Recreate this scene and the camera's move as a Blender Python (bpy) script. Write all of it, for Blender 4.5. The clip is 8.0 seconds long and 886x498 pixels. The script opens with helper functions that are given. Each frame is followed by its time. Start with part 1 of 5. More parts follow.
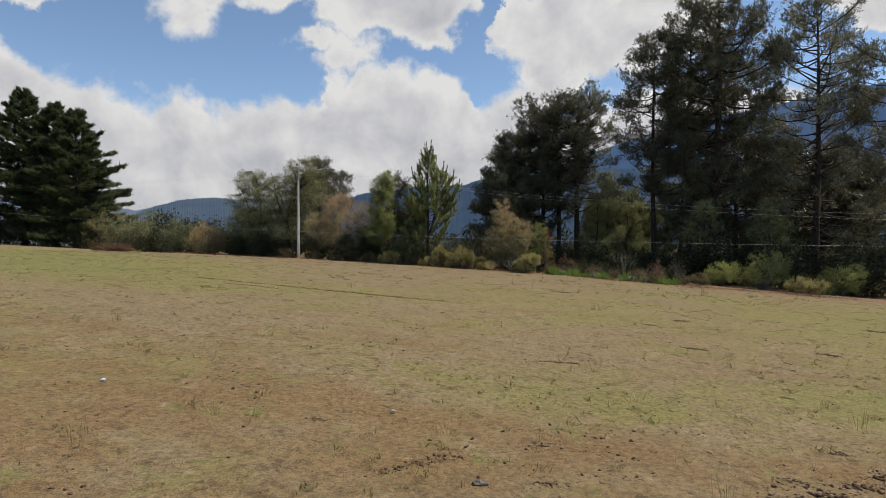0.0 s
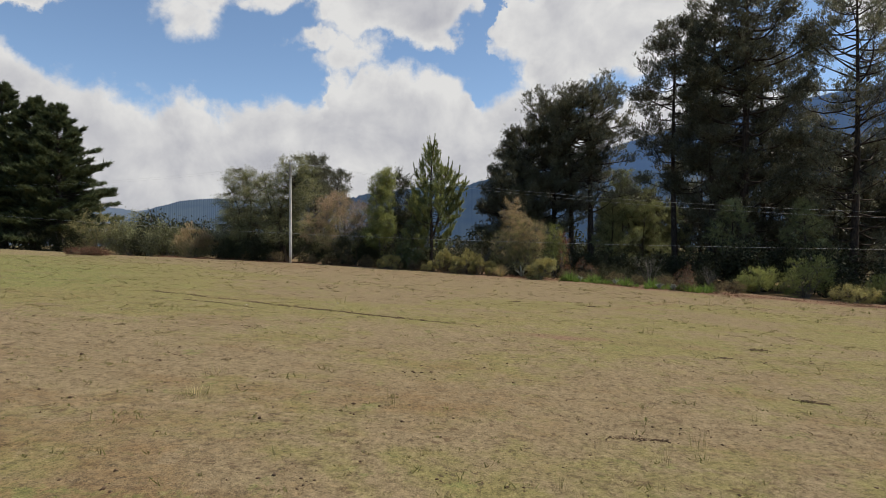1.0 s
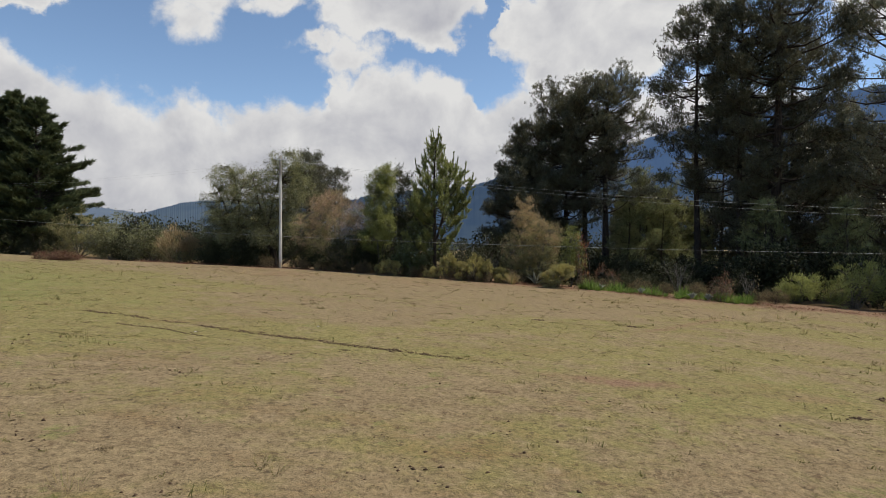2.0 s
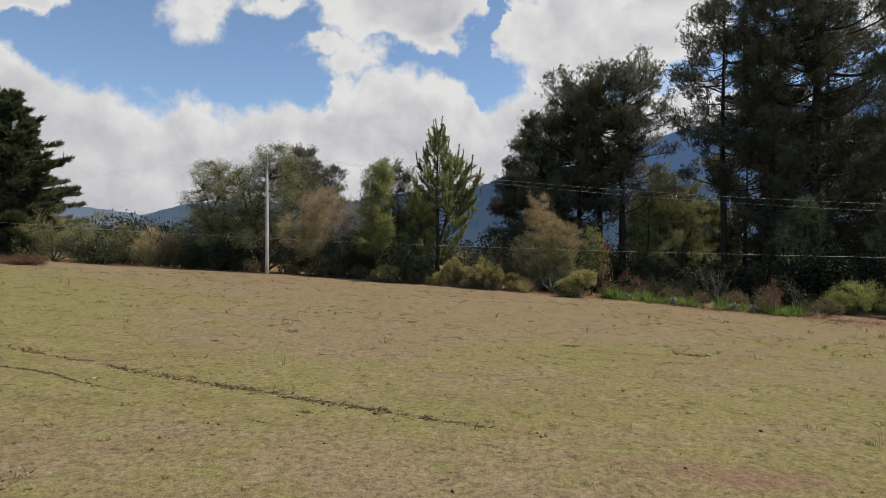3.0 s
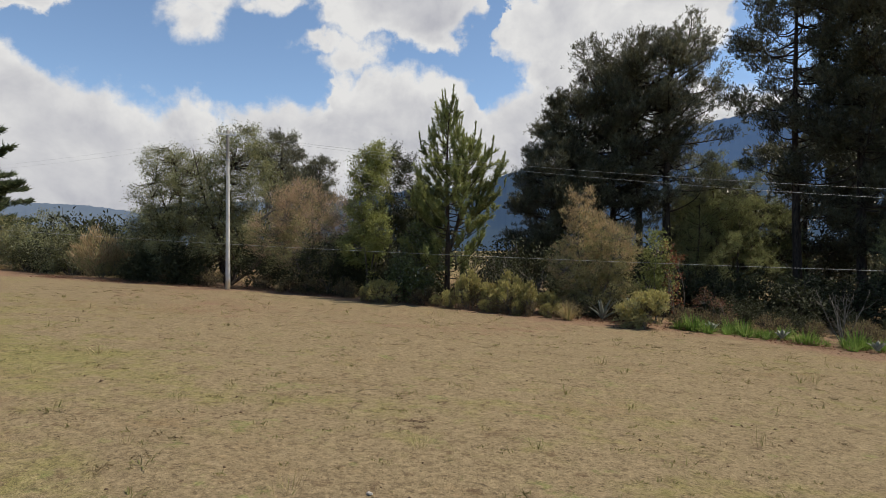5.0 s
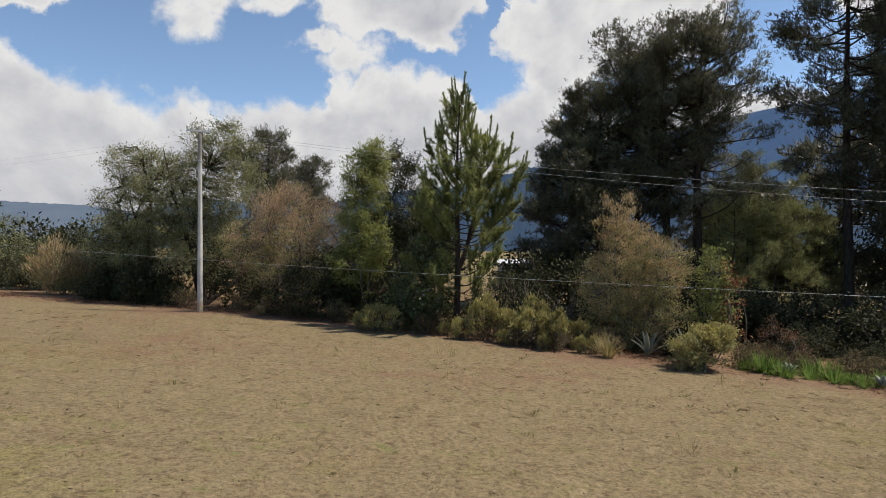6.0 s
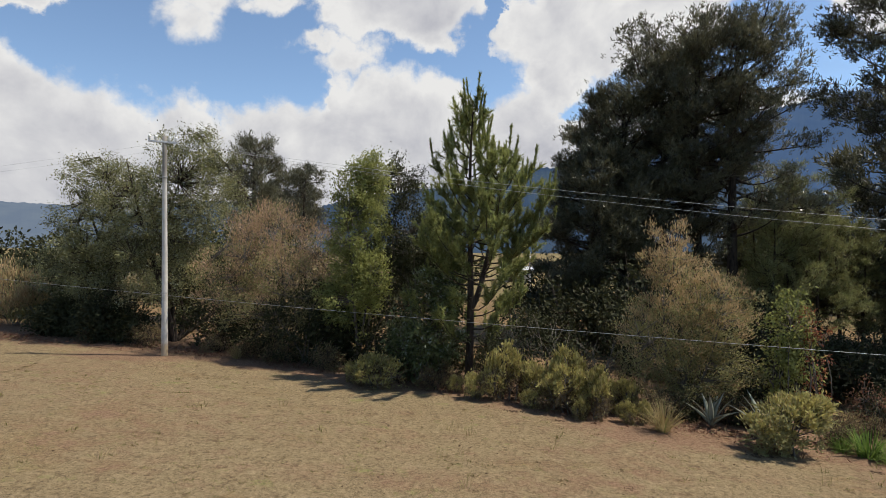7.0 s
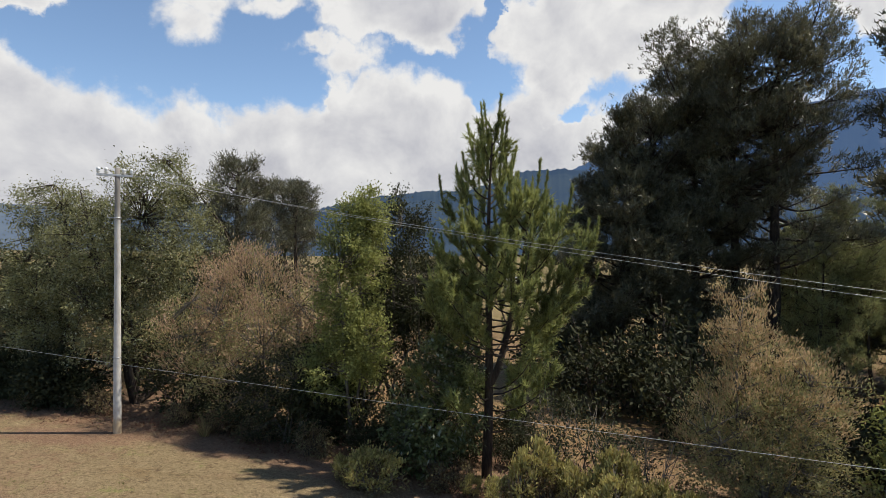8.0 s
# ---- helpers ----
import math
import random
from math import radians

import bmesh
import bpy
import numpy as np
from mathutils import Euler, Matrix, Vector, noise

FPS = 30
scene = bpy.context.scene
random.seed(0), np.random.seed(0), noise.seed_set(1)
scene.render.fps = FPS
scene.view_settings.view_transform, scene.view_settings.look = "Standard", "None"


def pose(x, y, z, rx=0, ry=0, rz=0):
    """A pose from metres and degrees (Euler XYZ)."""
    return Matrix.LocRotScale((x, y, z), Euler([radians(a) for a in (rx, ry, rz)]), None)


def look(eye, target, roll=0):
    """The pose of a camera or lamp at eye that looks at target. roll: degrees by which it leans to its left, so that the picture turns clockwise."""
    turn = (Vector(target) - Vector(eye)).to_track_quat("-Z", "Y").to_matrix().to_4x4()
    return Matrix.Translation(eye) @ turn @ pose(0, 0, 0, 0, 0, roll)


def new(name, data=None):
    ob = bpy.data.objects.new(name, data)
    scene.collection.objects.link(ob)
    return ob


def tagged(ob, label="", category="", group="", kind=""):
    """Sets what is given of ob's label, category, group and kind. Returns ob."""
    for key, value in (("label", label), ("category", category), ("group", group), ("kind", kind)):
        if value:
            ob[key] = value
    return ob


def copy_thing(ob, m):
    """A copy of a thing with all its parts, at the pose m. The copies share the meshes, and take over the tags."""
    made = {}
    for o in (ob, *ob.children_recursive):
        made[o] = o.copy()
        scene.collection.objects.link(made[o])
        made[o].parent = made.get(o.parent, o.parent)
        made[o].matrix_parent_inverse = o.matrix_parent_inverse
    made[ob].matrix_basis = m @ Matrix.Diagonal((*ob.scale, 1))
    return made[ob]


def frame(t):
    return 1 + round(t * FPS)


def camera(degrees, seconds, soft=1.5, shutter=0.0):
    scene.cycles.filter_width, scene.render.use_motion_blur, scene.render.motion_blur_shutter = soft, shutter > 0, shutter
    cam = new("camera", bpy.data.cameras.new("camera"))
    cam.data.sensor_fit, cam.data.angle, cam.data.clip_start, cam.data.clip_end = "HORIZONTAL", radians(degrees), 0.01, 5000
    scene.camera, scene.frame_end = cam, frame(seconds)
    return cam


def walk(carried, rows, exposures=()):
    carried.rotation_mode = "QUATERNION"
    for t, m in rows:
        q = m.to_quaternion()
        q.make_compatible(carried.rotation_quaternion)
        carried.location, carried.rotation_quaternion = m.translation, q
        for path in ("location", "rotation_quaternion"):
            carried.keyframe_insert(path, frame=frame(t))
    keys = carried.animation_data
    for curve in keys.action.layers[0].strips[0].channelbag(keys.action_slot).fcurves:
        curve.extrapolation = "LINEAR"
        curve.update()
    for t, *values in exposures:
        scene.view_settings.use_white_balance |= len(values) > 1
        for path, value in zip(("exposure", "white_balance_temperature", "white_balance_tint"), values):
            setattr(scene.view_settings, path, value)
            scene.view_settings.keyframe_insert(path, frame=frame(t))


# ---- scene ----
cam = camera(72.0, 8.0, soft=0.7)
PATH = [
    (0, (0.15, 0.02, 2.573), (0.140, 2.02, 2.548), 0.0),
    (0.5, (0.026, 1.98, 2.652), (0.013, 3.98, 2.628), -0.04),
    (1, (-0.085, 3.954, 2.735), (-0.101, 5.954, 2.712), -0.05),
    (1.5, (-0.190, 5.915, 2.810), (-0.209, 7.915, 2.789), -0.05),
    (3, (-0.435, 11.86, 2.930), (-0.464, 13.86, 2.918), -0.05),
    (3.5, (-0.555, 13.86, 2.998), (-0.585, 15.86, 2.986), -0.04),
    (4, (-0.696, 15.86, 3.080), (-0.727, 17.86, 3.067), -0.02),
    (5.5, (-1.290, 22.15, 3.630), (-1.316, 24.15, 3.612), 0.0),
    (6, (-1.520, 24.19, 3.993), (-1.544, 26.19, 3.975), 0.0),
    (6.5, (-1.721, 26.12, 4.464), (-1.743, 28.12, 4.447), 0.02),
    (7, (-1.910, 27.99, 5.050), (-1.930, 29.99, 5.034), 0.04),
    (7.5, (-2.100, 29.82, 5.770), (-2.119, 31.82, 5.755), 0.06),
    (8, (-2.270, 31.60, 6.560), (-2.288, 33.60, 6.549), 0.06),
]
walk(cam, [(t, look(eye, target, roll)) for t, eye, target, roll in PATH], ((0, -0.06), (4, -0.02), (6, 0.04), (8, 0.12)))

# ---- world, sun ----
SUN_EL, SUN_AZ = radians(57), math.atan2(0.12, 1.0)
sun_way = Vector((math.cos(SUN_EL) * math.cos(SUN_AZ), math.cos(SUN_EL) * math.sin(SUN_AZ), math.sin(SUN_EL)))
lamp = bpy.data.lights.new("sun", "SUN")
lamp.energy, lamp.angle, lamp.color = 5.0, radians(0.6), (1.0, 0.93, 0.80)
sun = new("sun", lamp)
sun.matrix_world = look((40, 10, 60), Vector((40, 10, 60)) - sun_way)
SKY = 0.145


class Nodes:
    """Shortcuts for a node tree."""

    def __init__(self, tree):
        self.tree = tree
        tree.nodes.clear()

    def put(self, kind, **values):
        node = self.tree.nodes.new(kind)
        for key, value in values.items():
            setattr(node, key, value)
        return node

    def link(self, out, to):
        self.tree.links.new(out, to)

    def feed(self, socket, value):
        if isinstance(value, bpy.types.NodeSocket):
            self.link(value, socket)
        else:
            socket.default_value = value

    def math(self, op, a, b=0.0, c=0.0, clamp=False):
        node = self.put("ShaderNodeMath", operation=op, use_clamp=clamp)
        for socket, value in zip(node.inputs, (a, b, c)):
            self.feed(socket, value)
        return node.outputs[0]

    def ramp(self, x, lo, hi, a=0.0, b=1.0):
        node = self.put("ShaderNodeMapRange", interpolation_type="SMOOTHSTEP")
        for socket, value in zip(node.inputs, (x, lo, hi, a, b)):
            self.feed(socket, value)
        return node.outputs[0]

    def mix(self, f, a, b):
        node = self.put("ShaderNodeMix", data_type="RGBA")
        self.feed(node.inputs[0], f)
        self.feed(node.inputs[6], a)
        self.feed(node.inputs[7], b)
        return node.outputs[2]

    def noise(self, at, scale, detail=4.0, rough=0.55, warp=0.0):
        node = self.put("ShaderNodeTexNoise")
        if at is not None:
            self.link(at, node.inputs["Vector"])
        for key, value in (("Scale", scale), ("Detail", detail), ("Roughness", rough), ("Distortion", warp)):
            node.inputs[key].default_value = value
        return node.outputs["Fac"]

    def vec(self, op, a, b):
        node = self.put("ShaderNodeVectorMath", operation=op)
        self.feed(node.inputs[0], a)
        self.feed(node.inputs[1], b)
        return node.outputs[0]


def build_world():
    world = bpy.data.worlds.new("sky")
    scene.world = world
    world.use_nodes = True
    n = Nodes(world.node_tree)
    way = n.put("ShaderNodeTexCoord").outputs["Generated"]
    sky = n.put("ShaderNodeTexSky", sky_type="NISHITA", sun_disc=False, sun_elevation=SUN_EL, sun_rotation=math.pi / 2 - SUN_AZ, altitude=2400.0)
    blue = n.vec("MULTIPLY", sky.outputs[0], (SKY * 1.06, SKY * 1.08, SKY * 1.05))
    split = n.put("ShaderNodeSeparateXYZ")
    n.link(way, split.inputs[0])
    ahead = n.math("MAXIMUM", split.outputs[1], 0.12)
    u = n.math("DIVIDE", split.outputs[0], ahead)
    v = n.math("DIVIDE", split.outputs[2], ahead)
    swirl = n.put("ShaderNodeTexNoise")
    n.link(way, swirl.inputs["Vector"])
    for key, value in (("Scale", 9.0), ("Detail", 9.0), ("Roughness", 0.60)):
        swirl.inputs[key].default_value = value
    bend = n.put("ShaderNodeSeparateXYZ")
    n.link(swirl.outputs["Color"], bend.inputs[0])
    u = n.math("ADD", u, n.math("MULTIPLY", n.math("SUBTRACT", bend.outputs[0], 0.5), 0.24))
    v = n.math("ADD", v, n.math("MULTIPLY", n.math("SUBTRACT", bend.outputs[1], 0.5), 0.17))
    puff = n.noise(way, 7.0, 8.0, 0.56, 0.25)
    lit = n.noise(n.vec("ADD", way, (0.022, 0.0, 0.028)), 7.0, 8.0, 0.56, 0.25)
    wisp = n.noise(way, 22.0, 6.0, 0.6)
    # the long bank over the horizon: height of its billowing top across the view
    crest = n.put("ShaderNodeValToRGB")
    stops = ((-0.80, 0.375), (-0.727, 0.345), (-0.645, 0.290), (-0.55, 0.268), (-0.45, 0.248), (-0.375, 0.230), (-0.33, 0.236), (-0.295, 0.248), (-0.25, 0.236),
             (-0.222, 0.232), (-0.205, 0.275), (-0.17, 0.262), (-0.135, 0.292), (-0.09, 0.272), (-0.02, 0.285), (0.03, 0.300), (0.06, 0.268), (0.085, 0.246), (0.14, 0.268), (0.20, 0.24), (0.4, 0.27), (0.8, 0.25))
    while len(crest.color_ramp.elements) < len(stops):
        crest.color_ramp.elements.new(0.5)
    for el, (cu, cv) in zip(crest.color_ramp.elements, stops):
        el.position = (cu + 0.85) / 1.7
        el.color = (cv * 2, cv * 2, cv * 2, 1)
    n.link(n.math("DIVIDE", n.math("ADD", u, 0.85), 1.7, clamp=True), crest.inputs[0])
    cover = n.math("MULTIPLY", n.math("SUBTRACT", n.math("MULTIPLY", crest.outputs[0], 0.5), v), 5.5)
    # single clouds above it, and gaps of blue: centre, half sizes (tangents from the horizon ahead) and weight
    puffs = ((-0.09, 0.395, 0.150, 0.085, 0.9), (-0.02, 0.345, 0.060, 0.035, 0.5), (0.245, 0.355, 0.185, 0.095, 0.9), (0.36, 0.40, 0.14, 0.07, 0.8), (0.17, 0.275, 0.060, 0.05, 0.5),
             (-0.205, 0.325, 0.055, 0.024, 0.30), (-0.17, 0.290, 0.060, 0.05, 0.30), (-0.44, 0.385, 0.06, 0.045, 0.20), (-0.40, 0.41, 0.07, 0.025, 0.22), (-0.28, 0.405, 0.07, 0.025, 0.3), (-0.70, 0.415, 0.055, 0.028, 0.6), (0.75, 0.39, 0.13, 0.05, 0.8))
    gaps = ((0.205, 0.222, 0.028, 0.012, 0.3), (0.075, 0.285, 0.022, 0.05, 0.6), (0.066, 0.37, 0.02, 0.07, 0.55))

    def lobe(cu, cv, ru, rv, k):
        a = n.math("DIVIDE", n.math("SUBTRACT", u, cu), ru)
        b = n.math("DIVIDE", n.math("SUBTRACT", v, cv), rv)
        return n.math("MULTIPLY", n.math("SUBTRACT", 1.0, n.math("SQRT", n.math("ADD", n.math("MULTIPLY", a, a), n.math("MULTIPLY", b, b)))), k)

    for spec in puffs:
        cover = n.math("MAXIMUM", cover, lobe(*spec))
    for spec in gaps:
        cover = n.math("MINIMUM", cover, n.math("MULTIPLY", lobe(*spec), -1.0))
    cover = n.math("MINIMUM", n.math("MAXIMUM", cover, -0.5), 0.8)
    thick = n.math("ADD", cover, n.math("MULTIPLY", n.math("SUBTRACT", puff, 0.5), 0.85))
    thick = n.math("ADD", thick, n.math("MULTIPLY", n.math("SUBTRACT", wisp, 0.5), 0.30))
    mask = n.ramp(thick, -0.06, 0.16)
    shade = n.math("ADD", n.math("MULTIPLY", n.math("SUBTRACT", puff, lit), 2.6), n.ramp(thick, 0.06, 0.42, 0.86, 0.46))
    shade = n.math("ADD", shade, n.ramp(v, 0.02, 0.34, -0.10, 0.12))
    shade = n.math("ADD", shade, n.math("MULTIPLY", n.math("SUBTRACT", wisp, 0.5), 0.10), clamp=True)
    cloud = n.mix(shade, (0.455, 0.46, 0.505, 1), (0.765, 0.76, 0.75, 1))
    haze = n.ramp(v, 0.0, 0.16, 0.75, 0.0)
    blue = n.mix(haze, blue, (0.50, 0.55, 0.64, 1))
    both = n.mix(mask, blue, cloud)
    back = n.put("ShaderNodeBackground")
    n.link(both, back.inputs[0])
    out = n.put("ShaderNodeOutputWorld")
    n.link(back.outputs[0], out.inputs[0])


build_world()


# ---- materials ----
def start(name):
    m = bpy.data.materials.new(name)
    m.use_nodes = True
    return m, Nodes(m.node_tree)


def finish(n, colour, rough=0.8, bump=None, strength=0.3, dist=0.02, through_light=0.0, thin_colour=None, metal=0.0, spec=0.3):
    p = n.put("ShaderNodeBsdfPrincipled")
    n.feed(p.inputs["Base Color"], colour)
    n.feed(p.inputs["Roughness"], rough)
    p.inputs["Metallic"].default_value = metal
    p.inputs["Specular IOR Level"].default_value = spec
    if bump is not None:
        b = n.put("ShaderNodeBump")
        b.inputs["Strength"].default_value, b.inputs["Distance"].default_value = strength, dist
        n.link(bump, b.inputs["Height"])
        n.link(b.outputs[0], p.inputs["Normal"])
    last = p.outputs[0]
    if through_light:
        thin = n.put("ShaderNodeBsdfTranslucent")
        n.feed(thin.inputs[0], thin_colour or colour)
        blend = n.put("ShaderNodeMixShader")
        blend.inputs[0].default_value = through_light
        n.link(last, blend.inputs[1])
        n.link(thin.outputs[0], blend.inputs[2])
        last = blend.outputs[0]
    n.link(last, n.put("ShaderNodeOutputMaterial").inputs[0])


def rgb(r, g, b):
    return (r, g, b, 1.0)


def foliage(name, dark, light, odd=None, odd_share=0.05, rough=0.65, thin=0.38, spec=0.16):
    """Leaves: a colour of its own for each leaf, drifting over the crown."""
    m, n = start(name)
    geo = n.put("ShaderNodeNewGeometry")
    r = geo.outputs["Random Per Island"]
    drift = n.noise(geo.outputs["Position"], 0.9, 3.0)
    f = n.math("ADD", n.math("MULTIPLY", r, 0.6), n.ramp(drift, 0.3, 0.7, -0.1, 0.5), clamp=True)
    col = n.mix(f, rgb(*dark), rgb(*light))
    if odd:
        pick = n.math("GREATER_THAN", n.math("FRACT", n.math("MULTIPLY", r, 37.7)), 1.0 - odd_share)
        col = n.mix(pick, col, rgb(*odd))
    finish(n, col, rough, through_light=thin, spec=spec)
    return m


def bark(name, dark, light, scale=9.0):
    m, n = start(name)
    at = n.put("ShaderNodeTexCoord").outputs["Object"]
    tall = n.vec("MULTIPLY", at, (1, 1, 0.25))
    f = n.noise(tall, scale, 6.0, 0.65)
    col = n.mix(n.ramp(f, 0.3, 0.7), rgb(*dark), rgb(*light))
    finish(n, col, 0.9, f, 0.8, 0.05)
    return m


def field_colour(n):
    """Colour of the pasture: dry straw, greener and barer patches; soil where the attribute says."""
    at = n.put("ShaderNodeNewGeometry").outputs["Position"]
    green = n.put("ShaderNodeAttribute", attribute_name="green").outputs["Fac"]
    soil = n.put("ShaderNodeAttribute", attribute_name="soil").outputs["Fac"]
    bare = n.put("ShaderNodeAttribute", attribute_name="bare").outputs["Fac"]
    stretch = n.vec("MULTIPLY", at, (0.55, 1.0, 1.0))
    big = n.noise(stretch, 0.32, 5.0, 0.6, 0.4)
    mid = n.noise(at, 1.7, 6.0, 0.7)
    clump = n.noise(at, 12.0, 7.0, 0.76)
    fine = n.noise(at, 38.0, 4.0, 0.75)
    tuft = n.math("ADD", n.math("MULTIPLY", clump, 0.6), n.math("MULTIPLY", fine, 0.4))
    t = n.ramp(tuft, 0.31, 0.68)
    straw = n.mix(t, rgb(0.095, 0.067, 0.038), rgb(0.358, 0.270, 0.152))
    g = n.math("ADD", green, n.math("MULTIPLY", n.math("SUBTRACT", big, 0.5), 3.4))
    g = n.math("ADD", g, n.math("MULTIPLY", n.math("SUBTRACT", mid, 0.5), 2.2))
    col = n.mix(n.ramp(g, 0.25, 1.05, 0.0, 0.85), straw, n.mix(t, rgb(0.088, 0.077, 0.028), rgb(0.325, 0.281, 0.104)))
    col = n.mix(n.ramp(g, 1.1, 1.9, 0.0, 0.6), col, n.mix(t, rgb(0.075, 0.083, 0.024), rgb(0.270, 0.285, 0.090)))
    b = n.math("ADD", bare, n.math("MULTIPLY", n.math("SUBTRACT", n.noise(stretch, 0.8, 8.0, 0.7), 0.5), 2.2))
    b = n.math("ADD", b, n.math("MULTIPLY", n.math("SUBTRACT", clump, 0.5), 1.2))
    col = n.mix(n.ramp(b, 0.20, 0.85, 0.0, 0.85), col, n.mix(t, rgb(0.092, 0.054, 0.025), rgb(0.305, 0.198, 0.095)))
    spot = n.ramp(n.noise(at, 3.1, 9.0, 0.8), 0.55, 0.64, 0.0, 0.75)
    col = n.mix(spot, col, rgb(0.095, 0.058, 0.032))
    streak = n.noise(n.vec("MULTIPLY", n.vec("ADD", at, (0.0, 5.0, 0.0)), (0.22, 1.5, 1.0)), 1.0, 7.0, 0.7)
    col = n.mix(n.ramp(streak, 0.54, 0.68, 0.0, 0.45), col, n.mix(t, rgb(0.085, 0.056, 0.030), rgb(0.21, 0.150, 0.080)))
    crumb = n.ramp(n.noise(n.vec("ADD", at, (3.0, 9.0, 0.0)), 8.5, 4.0, 0.7), 0.60, 0.67, 0.0, 0.8)
    col = n.mix(crumb, col, rgb(0.075, 0.055, 0.032))
    weed = n.ramp(n.noise(n.vec("ADD", at, (7.0, 3.0, 0.0)), 1.3, 9.0, 0.78), 0.56, 0.66, 0.0, 0.7)
    col = n.mix(weed, col, n.mix(t, rgb(0.10, 0.105, 0.035), rgb(0.26, 0.265, 0.09)))
    pale = n.ramp(n.noise(n.vec("ADD", at, (1.0, 13.0, 0.0)), 1.9, 8.0, 0.75), 0.55, 0.68, 0.0, 0.7)
    col = n.mix(pale, col, n.mix(t, rgb(0.18, 0.130, 0.072), rgb(0.42, 0.325, 0.195)))
    s = n.math("ADD", soil, n.math("MULTIPLY", n.math("SUBTRACT", n.math("MULTIPLY", n.math("ADD", mid, big), 0.5), 0.5), 2.4))
    earth = n.mix(t, rgb(0.105, 0.060, 0.037), rgb(0.320, 0.205, 0.130))
    return n.mix(n.ramp(s, 0.3, 0.75), col, earth), fine, clump, at


def field_material():
    m, n = start("pasture")
    col, fine, mid, at = field_colour(n)
    grain = n.noise(at, 90.0, 3.0, 0.7)
    h = n.math("ADD", n.math("ADD", n.math("MULTIPLY", fine, 0.45), n.math("MULTIPLY", grain, 0.3)), n.math("MULTIPLY", mid, 0.55))
    h = n.math("ADD", h, n.math("MULTIPLY", n.noise(at, 4.5, 5.0, 0.6), 1.5))
    speck = n.ramp(grain, 0.34, 0.54, 0.40, 1.06)
    dark = n.put("ShaderNodeMix", data_type="RGBA", blend_type="MULTIPLY")
    dark.inputs[0].default_value = 1.0
    n.link(col, dark.inputs[6])
    grey = n.put("ShaderNodeCombineColor")
    for k in range(3):
        n.link(speck, grey.inputs[k])
    n.link(grey.outputs[0], dark.inputs[7])
    finish(n, dark.outputs[2], 0.95, h, 0.68, 0.04, spec=0.1)
    return m


def blade_material():
    m, n = start("dry_grass_blades")
    col, fine, mid, at = field_colour(n)
    r = n.put("ShaderNodeNewGeometry").outputs["Random Per Island"]
    col = n.mix(n.ramp(r, 0.6, 1.0, 0.0, 0.5), col, rgb(0.34, 0.27, 0.14))
    col = n.mix(n.ramp(r, 0.5, 0.0, 0.0, 0.75), col, rgb(0.075, 0.068, 0.026))
    finish(n, col, 0.8, through_light=0.25, spec=0.15)
    return m


def plain(name, a, b, scale=6.0, rough=0.7, bump=0.2, metal=0.0, dist=0.01):
    m, n = start(name)
    at = n.put("ShaderNodeTexCoord").outputs["Object"]
    f = n.noise(at, scale, 6.0, 0.6)
    finish(n, n.mix(n.ramp(f, 0.25, 0.75), rgb(*a), rgb(*b)), rough, f, bump, dist, metal=metal)
    return m


def concrete_pole():
    m, n = start("pole_concrete")
    at = n.put("ShaderNodeTexCoord").outputs["Object"]
    z = n.put("ShaderNodeSeparateXYZ")
    n.link(at, z.inputs[0])
    f = n.noise(n.vec("MULTIPLY", at, (1, 1, 0.3)), 7.0, 7.0, 0.65)
    col = n.mix(n.ramp(f, 0.3, 0.7), rgb(0.43, 0.40, 0.365), rgb(0.61, 0.58, 0.54))
    top = n.ramp(n.math("ADD", z.outputs[2], n.math("MULTIPLY", f, 0.8)), 6.1, 6.9)
    col = n.mix(n.math("MULTIPLY", top, 0.8), col, rgb(0.17, 0.15, 0.13))
    mud = n.ramp(n.math("ADD", z.outputs[2], n.math("MULTIPLY", f, 0.5)), 0.85, 0.55)
    col = n.mix(n.math("MULTIPLY", mud, 0.8), col, rgb(0.42, 0.30, 0.16))
    finish(n, col, 0.85, f, 0.3, 0.01)
    return m


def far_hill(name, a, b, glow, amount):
    """Wooded slopes far away; the blue haze is mixed into the surface as glow."""
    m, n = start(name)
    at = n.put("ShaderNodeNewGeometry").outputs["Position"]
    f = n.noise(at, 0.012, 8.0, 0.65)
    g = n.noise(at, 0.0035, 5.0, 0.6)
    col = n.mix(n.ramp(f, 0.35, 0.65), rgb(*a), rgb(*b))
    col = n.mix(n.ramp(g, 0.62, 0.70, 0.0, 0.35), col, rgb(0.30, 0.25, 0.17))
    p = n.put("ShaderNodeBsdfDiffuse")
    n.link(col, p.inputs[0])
    haze_glow = n.put("ShaderNodeEmission")
    haze_glow.inputs[0].default_value = rgb(*glow)
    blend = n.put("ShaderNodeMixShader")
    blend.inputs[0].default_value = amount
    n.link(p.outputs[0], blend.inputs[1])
    n.link(haze_glow.outputs[0], blend.inputs[2])
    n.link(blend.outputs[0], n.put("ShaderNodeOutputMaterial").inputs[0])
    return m


